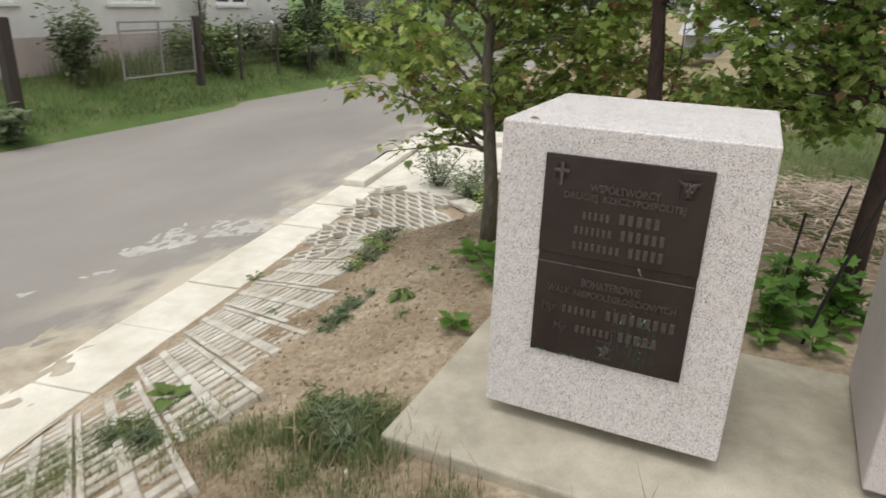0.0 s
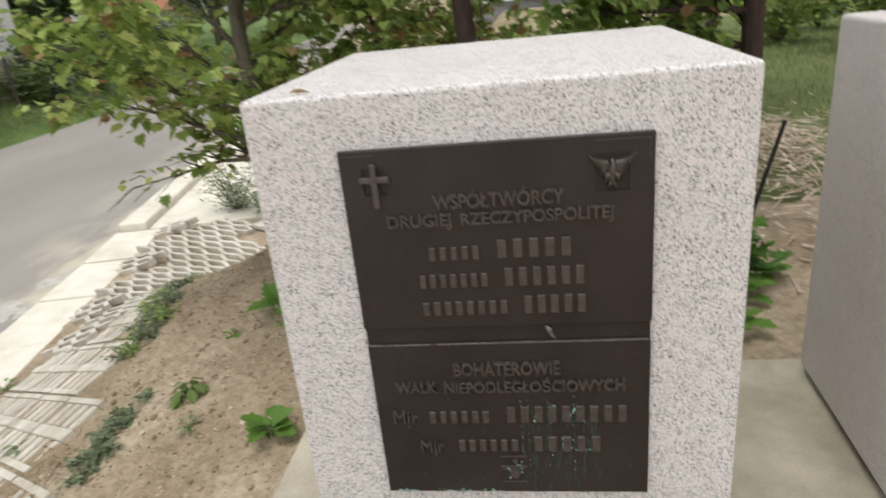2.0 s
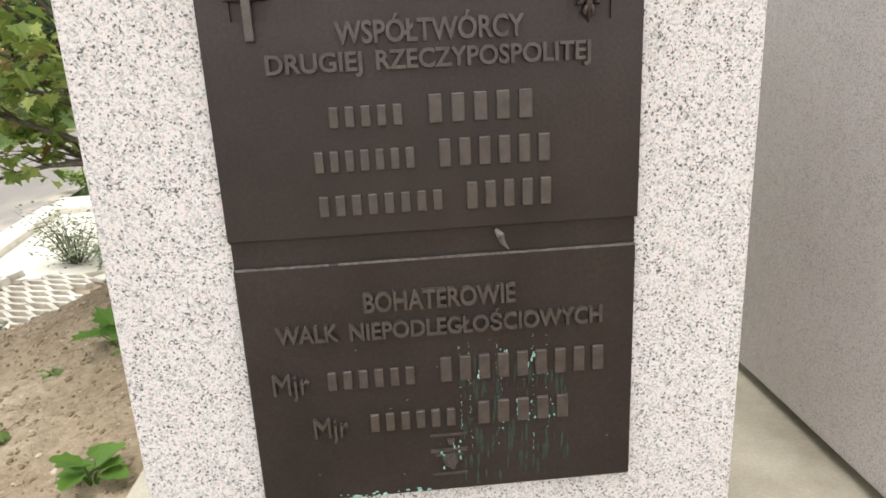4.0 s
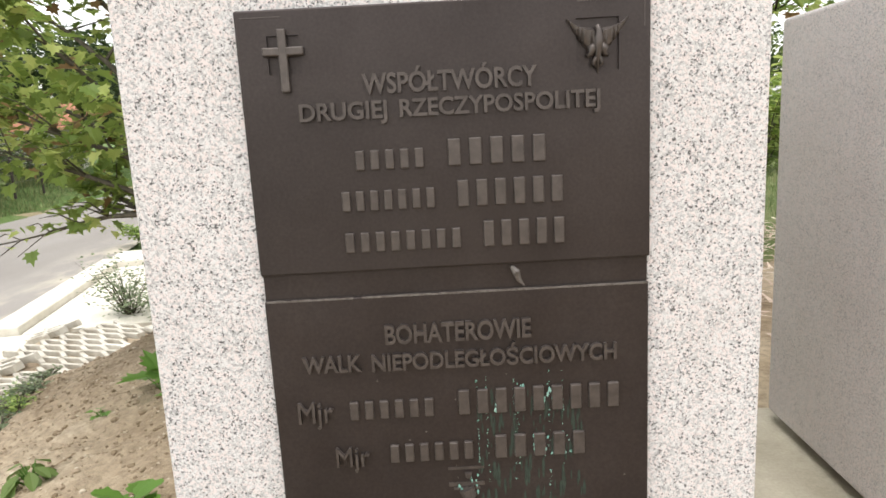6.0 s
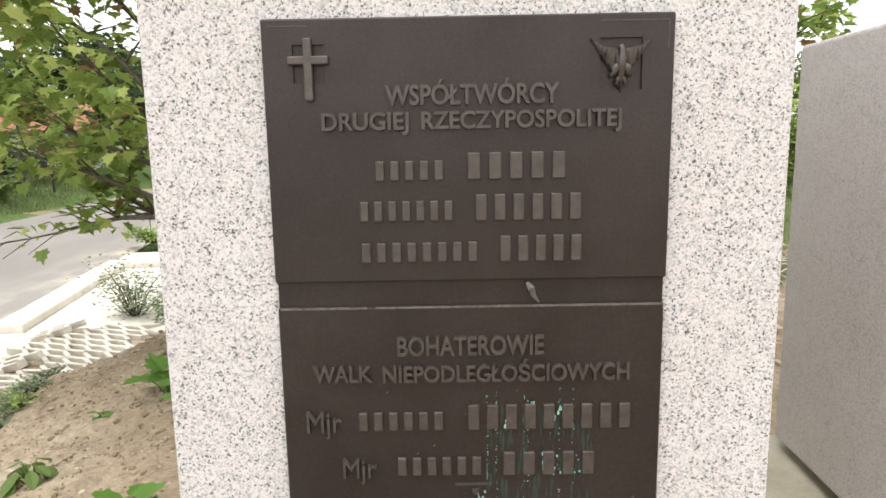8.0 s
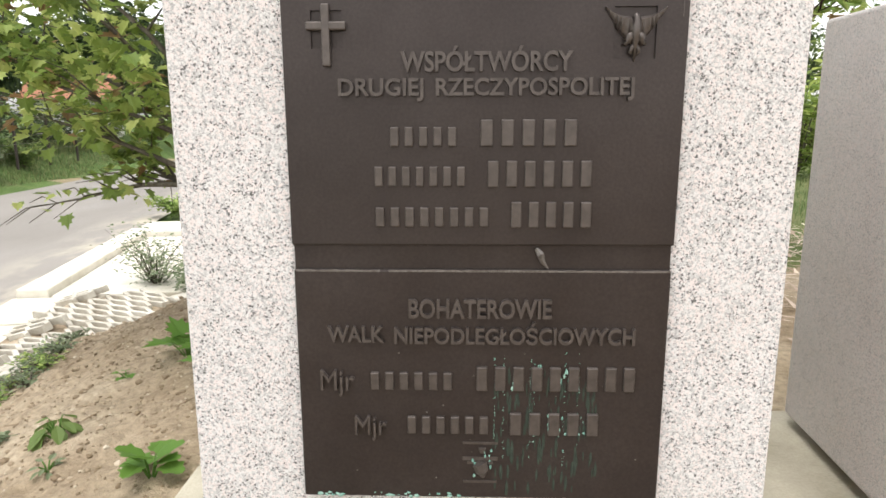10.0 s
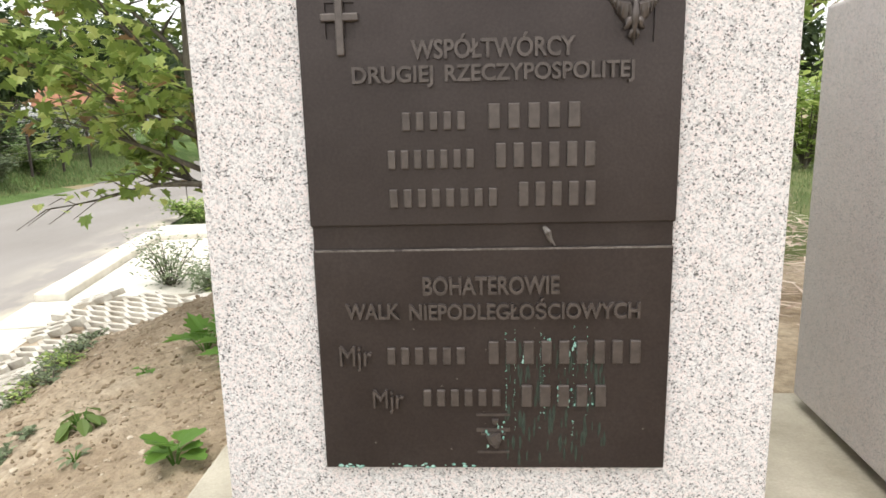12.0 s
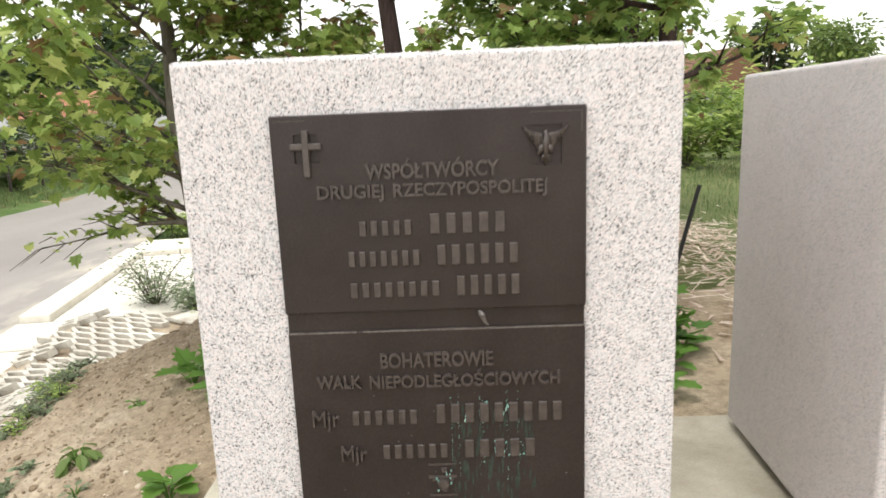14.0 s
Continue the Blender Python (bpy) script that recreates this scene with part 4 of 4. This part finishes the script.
shed = thing("shed", "timber shed with a brown gable among trees", "shed", Matrix.Translation(where(-20.8, 38, -0.2)) @ pose(0, 0, 0, 0, 0, 15))
part("wall", boxed(-2.4, 2.4, -2, 2, -0.4, 2.0), M_WHITE_WALL, shed)
bm = bmesh.new()
vs = [bm.verts.new(p) for p in ((-2.8, -2.3, 1.9), (2.8, -2.3, 1.9), (2.8, 2.3, 1.9), (-2.8, 2.3, 1.9), (0, -2.3, 4.0), (0, 2.3, 4.0))]
for f in ((0, 1, 4), (2, 3, 5), (1, 2, 5, 4), (3, 0, 4, 5), (3, 2, 1, 0)):
    bm.faces.new([vs[i] for i in f])
part("roof", bm, M_BROWN_ROOF, shed, "brown timber gable")

# orange safety netting on posts beside the hall
net = thing("safety_net", "orange plastic safety netting on thin posts", "netting", Matrix.Translation((2.6, 27.0, -0.1)))
bm = bmesh.new()
for k in range(14):
    s = k * 0.14
    box(bm, s - 0.02, s + 0.02, 0, 0.02, 0.2, 1.55)
for k in range(10):
    box(bm, -0.02, 1.86, 0.021, 0.035, 0.2 + k * 0.145, 0.24 + k * 0.145)
part("mesh", bm, M_NET, net)
for x in (0.0, 1.84):
    part("post", boxed(x - 0.03, x + 0.03, 0.04, 0.1, -0.2, 1.7), M_DARKWOOD, net)

# ---- gate and fence across the road ----
GATE = Matrix.Translation((-13.02, 11.4, -0.42)) @ pose(0, 0, 0, 0, 0, math.degrees(math.atan(0.09)))
gate = thing("gate", "grey tubular steel gate with wire mesh", "gate", GATE)
for y in (-2.5, -1.25, -0.06):
    part("upright", tube(bmesh.new(), [(0, y, 0.05), (0, y, 1.36)], [0.028, 0.028], 8), M_STEEL, gate)
for z in (0.1, 1.15, 1.34):
    part("rail", tube(bmesh.new(), [(0, -2.5, z), (0, -0.06, z)], [0.026, 0.026], 8), M_STEEL, gate)
bm = bmesh.new()
for k in range(24):
    y = -2.45 + k * 0.1
    tube(bm, [(0, y, 0.1), (0, y, 1.15)], [0.003, 0.003], 4)
for k in range(10):
    tube(bm, [(0, -2.5, 0.15 + k * 0.1), (0, -0.06, 0.15 + k * 0.1)], [0.003, 0.003], 4)
tagged(part("wire_mesh", bm, M_STEEL, gate), kind="stuff")
post = thing("gate_post", "dark wooden gate post with a slanting brace", "post", GATE @ Matrix.Translation((0, 0.12, 0)))
part("post", boxed(-0.08, 0.08, -0.08, 0.08, -0.3, 1.45, bevel=0.02), M_DARKWOOD, post)
bm = bmesh.new()
tube(bm, [(0, 0.1, 0.95), (0.05, 0.75, -0.05)], [0.045, 0.045], 6)
part("brace", bm, M_DARKWOOD, post)
post2 = thing("gate_post", "dark weathered wooden post at the verge", "post", Matrix.Translation((-12.6, 6.15, -0.45)))
part("post", boxed(-0.11, 0.11, -0.11, 0.11, -0.3, 1.5, bevel=0.02), M_DARKWOOD, post2)
fence = thing("fence", "sagging wire fence on thin posts along the verge", "fence", GATE)
for k in range(6):
    part("post", boxed(-0.03, 0.03, 1.9 + k * 1.9 - 0.03, 1.9 + k * 1.9 + 0.03, -0.3, 1.2), M_DARKWOOD, fence)
for z in (0.25, 0.5, 0.75, 1.0):
    part("wire", tube(bmesh.new(), [(0.04, 0.3, z), (0.04, 6.0, z - 0.05), (0.04, 11.4, z)], [0.004, 0.004, 0.004], 4), M_STEEL, fence)


# ---- shrubs and weeds ----
def shrub(name, label, base, w, h, seed, mat, count, leaf, shape=OVAL, stems=9, group="", fleck=None):
    r = random.Random(seed)
    ob = thing(name, label, "shrub" if h > 0.2 else "plant", pose(*base), group)
    st, lv, fl = bmesh.new(), Leaves(), Leaves()
    for k in range(stems):
        az = r.uniform(0, math.tau)
        tip = Vector((math.cos(az) * w * r.uniform(0.2, 1), math.sin(az) * w * r.uniform(0.2, 1), h * r.uniform(0.5, 1.0)))
        mid = tip * 0.5 + Vector((0, 0, h * 0.12))
        tube(st, [(0, 0, -0.02), mid, tip], [0.004 + 0.006 * h, 0.003 + 0.003 * h, 0.001], 4)
        for _ in range(count // stems):
            g = r.uniform(0.15, 1.0)
            p = (mid * (2 * g) if g < 0.5 else mid.lerp(tip, 2 * g - 1)) + Vector((r.gauss(0, 0.12 * w), r.gauss(0, 0.12 * w), r.gauss(0, 0.08 * h)))
            p.z = max(0.01, p.z)
            (fl if fleck and r.random() < 0.08 else lv).add(p, direction(1, r.uniform(0, math.tau), r.uniform(-0.4, 0.7)), Vector((r.uniform(-0.5, 0.5), r.uniform(-0.5, 0.5), 1)), leaf * r.uniform(0.6, 1.3), shape)
    tagged(part("brushwood", st, M_BARK, ob), kind="stuff")
    c = new("foliage", lv.mesh("foliage", mat))
    c.parent = ob
    tagged(c, kind="stuff")
    if fl.v:
        c = new("blossom", fl.mesh("blossom", fleck))
        c.parent = ob
        tagged(c, "small pale blossoms", kind="stuff")
    return ob


def weed(base, size, n, seed, mat, label, group="weeds on the soil", rise=0.5, shape=ROUND, droop=0.6):
    """A low weed: a rosette of stalked lobed leaves."""
    r = random.Random(seed)
    ob = thing("weed", label, "plant", pose(*base), group)
    for k in range(n):
        lv = Leaves()
        az = k * 2.4 + r.uniform(-0.4, 0.4)
        el = rise + r.uniform(-0.3, 0.4)
        tip = direction(size * r.uniform(0.35, 0.8), az, el)
        part("stalk", tube(bmesh.new(), [(0, 0, -0.02), tip * 0.6, tip], [0.0035, 0.003, 0.002], 4), M_LEAF_FRESH, ob)
        lv.add(tip, direction(1, az, el - droop), Vector((0, 0, 1)), size * r.uniform(0.6, 1.0), shape, 0.15)
        leaf = new("leaf", lv.mesh("leaf", mat))
        leaf.parent = ob
    return ob


def on(x, y):
    return (x, y, land(x, y))


weed(on(-1.42, 1.10), 0.10, 17, 1, M_LEAF_DARK, "dark green low weed with drooping leaves on bare soil", rise=0.9, shape=OVAL, droop=1.5)
weed(on(-1.30, 0.86), 0.05, 9, 2, M_LEAF_GREY, "small withered weed on bare soil", shape=OVAL)
weed(on(-0.90, 0.71), 0.095, 10, 3, M_LEAF_FRESH, "fresh green lobed seedling beside the concrete slab", rise=1.0)
weed(on(-1.45, 1.63), 0.05, 8, 4, M_LEAF_FRESH, "small fresh seedling on the soil", shape=LEAF)
weed(on(-1.22, 1.72), 0.13, 11, 5, M_LEAF_FRESH, "fresh green maple seedling at the tree's foot", rise=1.0, shape=LEAF)
weed(on(-1.05, 1.62), 0.15, 12, 6, M_LEAF_FRESH, "fresh green maple seedling beside the block", rise=1.0, shape=LEAF)
weed(on(-0.95, 1.45), 0.15, 11, 61, M_LEAF_FRESH, "fresh green maple seedling beside the block", rise=0.9, shape=LEAF)
weed(on(-2.38, 0.12), 0.13, 11, 7, M_LEAF_DARK, "broad dark green weed rooted between openwork slabs", rise=0.9)
weed(on(-2.64, 1.40), 0.07, 16, 8, M_LEAF_GREY, "low greyish weed between openwork slabs", rise=0.3, shape=OVAL)
weed(on(-4.02, 2.76), 0.09, 8, 9, M_LEAF_DARK, "dark weed at the gutter's edge", rise=0.8, shape=OVAL)
weed(on(-3.15, 0.44), 0.07, 8, 10, M_LEAF_GREY, "pale weed between openwork slabs", rise=0.6)
for k, (x, y) in enumerate(((-1.02, -0.22), (-1.15, -0.14), (-0.92, -0.36), (-0.88, -0.16), (-2.05, -0.35), (-2.25, -0.25), (-2.5, -0.2), (-1.08, -0.33))):
    shrub("feathery_weed", "dusty grey-green feathery weed among the grass", on(x, y), 0.13, 0.11, 200 + k, M_GRASS if k % 2 else M_LEAF_GREY, 280, 0.055, NARROW, group="weeds among the grass", stems=14)
for k in range(10):
    shrub("creeping_weed", "grey-green creeping weed on bare soil", on(-1.77 + 0.05 * math.sin(2.3 * k), 0.76 + 0.052 * k), 0.095, 0.032, 20 + k, M_LEAF_GREY, 80, 0.030, group="creeping weeds")
for k in range(32):
    shrub("creeping_weed", "grey-green weed where soil meets the openwork slabs", on(-2.22 - 0.019 * k + rng.uniform(-0.13, 0.13), 1.95 + 0.050 * k), 0.15, 0.05, 40 + k, M_LEAF_GREY if k % 3 else M_LEAF_MID, 110, 0.028, group="creeping weeds", stems=14)
shrub("shrub", "wispy grey-green shrub beyond the openwork slabs", on(-3.95, 7.1), 0.65, 0.80, 61, M_LEAF_GREY, 900, 0.055, stems=22)
shrub("shrub", "low green shrub beside the kerb corner", on(-3.2, 6.75), 0.80, 0.55, 62, M_LEAF_GREY, 1700, 0.06, stems=20)
shrub("shrub", "low green shrub under the maple", on(-2.3, 5.2), 0.45, 0.5, 63, M_LEAF, 500, 0.06, stems=16)
for k, (x, y, s) in enumerate(((0.62, 1.45, 0.17), (0.75, 1.75, 0.19), (0.95, 1.62, 0.15), (0.60, 1.28, 0.10), (0.85, 1.35, 0.13), (1.10, 1.85, 0.16))):
    weed(on(x, y), 0.8 * s, 9, 70 + k, M_LEAF_FRESH, "leafy bright green maple shoot behind the slab", "maple shoots behind the slab", rise=0.9)
    if k < 3:
        shrub("shrub", "bright green leafy shoots behind the slab", on(x, y + 0.1), 0.18, 0.38, 80 + k, M_LEAF_FRESH, 60, 0.10, LEAF, 6, "maple shoots behind the slab")
for k, (x, y, w, h) in enumerate(((-13.9, 8.6, 0.8, 1.7), (-14.3, 12.6, 0.9, 1.3), (-14.6, 14.2, 0.9, 1.2), (-14.9, 15.6, 0.9, 1.4), (-14.2, 16.8, 1.0, 1.3), (-15.0, 18.4, 1.2, 1.8), (-15.6, 20.2, 1.3, 2.0), (-15.2, 22.0, 1.4, 1.9),
                                  (-15.6, 24.5, 1.6, 2.2), (-15.8, 27.2, 1.6, 2.3), (-16.6, 30.0, 1.8, 2.6), (-13.8, 13.4, 0.5, 0.8), (-13.9, 17.6, 0.7, 0.9), (-14.2, 20.0, 0.8, 1.0))):
    shrub("shrub", "tall overgrown garden shrub along the wire fence", (x, y, land(x, y)), w, h, 120 + k, M_LEAF_DEEP if k in (5, 6, 7, 8) else M_LEAF_DARK if k % 3 else M_LEAF_GREY, 1100, 0.16 if h > 1 else 0.12, stems=18, group="shrubs along the fence", fleck=M_WHITE if k in (2, 3, 11) else None)
shrub("shrub", "clump of pale leafed plants by the old post", (-11.9, 5.5, land(-11.9, 5.5)), 0.5, 0.7, 160, M_LEAF_GREY, 220, 0.22, stems=14)
for x, y in ((-5.3, 12.4), (-6.0, 12.7), (-4.6, 12.6)):
    shrub("shrub", "low green hedge along the driveway", (x, y, -1.2), 0.75, 0.5, 161 + int(x), M_LEAF_MID, 800, 0.09, stems=22, group="low hedge along the driveway")

shrub("vine", "bare grey climbing vine against the house wall", (-15.15, 13.9, land(-15.15, 13.9)), 0.35, 3.0, 171, M_LEAF_GREY, 260, 0.10, stems=14)

for k, (x, y) in enumerate(((4.2, 11.0), (5.6, 13.0), (3.4, 14.0), (6.8, 15.0), (5.0, 9.4), (6.5, 11.8))):
    shrub("shrub", "broad green bush at the end of the lawn", (x, y, land(x, y)), 1.1, 1.35 if k in (0, 2) else 1.7, 180 + k, M_LEAF_MID if k % 2 else M_LEAF, 1100, 0.15, stems=18, group="bushes behind the lawn")

# ---- iron stakes behind the slab ----
for k, (x, y, lx, ly, h) in enumerate(((0.66, 1.70, 0.05, 0.05, 0.62), (0.78, 1.42, 0.21, -0.01, 0.84), (0.90, 2.60, 0.12, 0.1, 0.60))):
    bm = bmesh.new()
    tube(bm, [(0, 0, -0.1), (lx * 0.5, ly * 0.5, h * 0.5), (lx, ly, h)], [0.009, 0.009, 0.008], 6)
    solid("stake", bm, M_BLACK, "thin black iron stake leaning in the soil", "stake", "iron stakes", m=pose(x, y, -0.05))


# ---- grass, straw and pebbles ----
def scatter_blades(name, label, spots_, mat, category):
    lv = Leaves()
    r = random.Random(len(name) + len(spots_))
    for x, y, h, w, lean in spots_:
        az = r.uniform(0, math.tau)
        lv.blade(Vector((x, y, land(x, y) - 0.01)), Vector((math.cos(az) * lean, math.sin(az) * lean, 1 - 0.4 * lean)), h, w)
    ob = tagged(new(name, lv.mesh(name, mat)), label, category, kind="stuff")
    return ob


r = random.Random(9)
tufts = []
for n in range(210):
    cx = r.uniform(-3.1, 0.9)
    cy = r.gauss(-0.42, 0.16) if cx < -0.8 else -0.50 - abs(r.gauss(0, 0.25))
    if cx > -0.8 and n % 3:
        continue
    if n % 4 == 0:
        cx, cy = r.gauss(-1.0, 0.22), r.gauss(-0.36, 0.08)
    for _ in range(70):
        tufts.append((cx + r.gauss(0, 0.06), cy + r.gauss(0, 0.05), r.uniform(0.03, 0.10) * (1.5 if n % 4 == 0 else 1.0), 0.0020, r.uniform(0.1, 0.9)))
scatter_blades("grass", "tufts of short green grass before the slab", tufts, M_GRASS, "grass")
dry = [(r.uniform(-2.6, 1.2), r.uniform(-1.8, -0.42), r.uniform(0.03, 0.10), 0.0016, r.uniform(0.5, 1.3)) for _ in range(14000)]
scatter_blades("dry_grass", "dry brown grass stubble before the slab", dry, M_STRAW, "grass")
stalks = [(r.uniform(-1.1, 0.9), r.uniform(-0.75, -0.4), r.uniform(0.14, 0.34), 0.0028, r.uniform(0.1, 0.5)) for _ in range(110)]
scatter_blades("dry_stalks", "single tall dry grass stalks", stalks, M_STRAW, "grass")
verge = []
for _ in range(16000):
    y = r.uniform(2.0, 30.0)
    x = far_edge(y) - abs(r.gauss(0, 1.6)) - 0.05
    verge.append((x, y, r.uniform(0.06, 0.24), 0.010, r.uniform(0.1, 0.7)))
for _ in range(2500):
    x, y = r.uniform(-6.0, -3.0), r.uniform(12.3, 14.0)
    if x > near_edge(y) + 0.1:
        verge.append((x, y, r.uniform(0.06, 0.25), 0.008, r.uniform(0.1, 0.7)))
for _ in range(9000):
    y = r.uniform(8.5, 29.0)
    verge.append((far_edge(y) - 1.5 - abs(r.gauss(0.6, 0.5)), y, r.uniform(0.25, 0.75), 0.009, r.uniform(0.05, 0.45)))
scatter_blades("verge_grass", "long green grass on the far verge", verge, M_GRASS, "grass")
lawn = []
for _ in range(9000):
    x, y = r.uniform(0.4, 7.0), r.uniform(5.0, 13.0)
    lawn.append((x, y, r.uniform(0.05, 0.16), 0.006, r.uniform(0.1, 0.8)))
scatter_blades("lawn_grass", "rough sunlit grass behind the blocks", lawn, M_GRASS, "grass")
heap = Leaves()
for _ in range(2600):
    x, y = r.gauss(1.3, 0.7), r.gauss(4.0, 0.75)
    hz = -0.05 + 0.16 * math.exp(-((x - 1.3) ** 2 + (y - 4.1) ** 2) / 1.2) + r.uniform(0, 0.05)
    az = r.uniform(0, math.tau)
    heap.blade(Vector((x, y, hz)), Vector((math.cos(az), math.sin(az), r.uniform(-0.12, 0.12))), r.uniform(0.08, 0.30), r.uniform(0.006, 0.018))
tagged(new("straw_heap", heap.mesh("straw_heap", M_HUSK)), "heap of dry stalks and husks behind the slab", "straw heap", kind="stuff")
ball = bmesh.new()
bmesh.ops.create_icosphere(ball, subdivisions=1, radius=1)
ball_v, ball_f = np.array([v.co[:] for v in ball.verts]), [[v.index for v in f.verts] for f in ball.faces]
ball.free()
cv, cf = [], []
for n in range(5200):
    x, y = r.uniform(-2.3, -0.76), r.uniform(-0.6, 3.0)
    q = r.uniform(0.0025, 0.0075) * (1 if n % 9 else r.uniform(1.6, 3.2))
    jag = np.array([1 + 0.35 * noise.noise((k * 1.7, n * 0.37, 0.0)) for k in range(len(ball_v))])
    k = len(cv)
    a = r.uniform(0, math.tau)
    pts = ball_v * jag[:, None] * (q, q * r.uniform(0.6, 1.2), q * r.uniform(0.5, 0.8))
    cv += [(x + p[0] * math.cos(a) - p[1] * math.sin(a), y + p[0] * math.sin(a) + p[1] * math.cos(a), land(x, y) + 0.2 * q + p[2]) for p in pts]
    cf += [[k + i for i in f] for f in ball_f]
clods = bpy.data.meshes.new("pebbles")
clods.from_pydata(cv, [], cf)
clods.materials.append(M_STONE)
tagged(new("pebbles", clods), "pebbles and clods scattered over the soil", "pebbles", kind="stuff")

# a withered leaf on the block and dry twigs on the soil
lv = Leaves()
lv.add(Vector((0, 0, 0.004)), Vector((1, 0.3, 0.1)), Vector((0, 0, 1)), 0.035, OVAL, 0.5)
leaf = tagged(new("fallen_leaf", lv.mesh("fallen_leaf", M_LEAF_DRY)), "withered brown leaf lying on the granite block", "leaf")
leaf.matrix_basis = pose(-0.36, 0.035, 1.206)
for k in range(26):
    x, y = r.uniform(-2.3, -0.8), r.uniform(-0.3, 2.4)
    a = r.uniform(0, math.tau)
    n = r.uniform(0.03, 0.09)
    tw = tube(bmesh.new(), [(-n * math.cos(a), -n * math.sin(a), 0.0), (0.006, 0.004, 0.006), (n * math.cos(a), n * math.sin(a), 0.002)], [0.0016, 0.002, 0.001], 5)
    solid("twig", tw, M_STRAW, "thin dry twig lying on the soil", "twig", "dry twigs", m=pose(x, y, land(x, y) + 0.004))
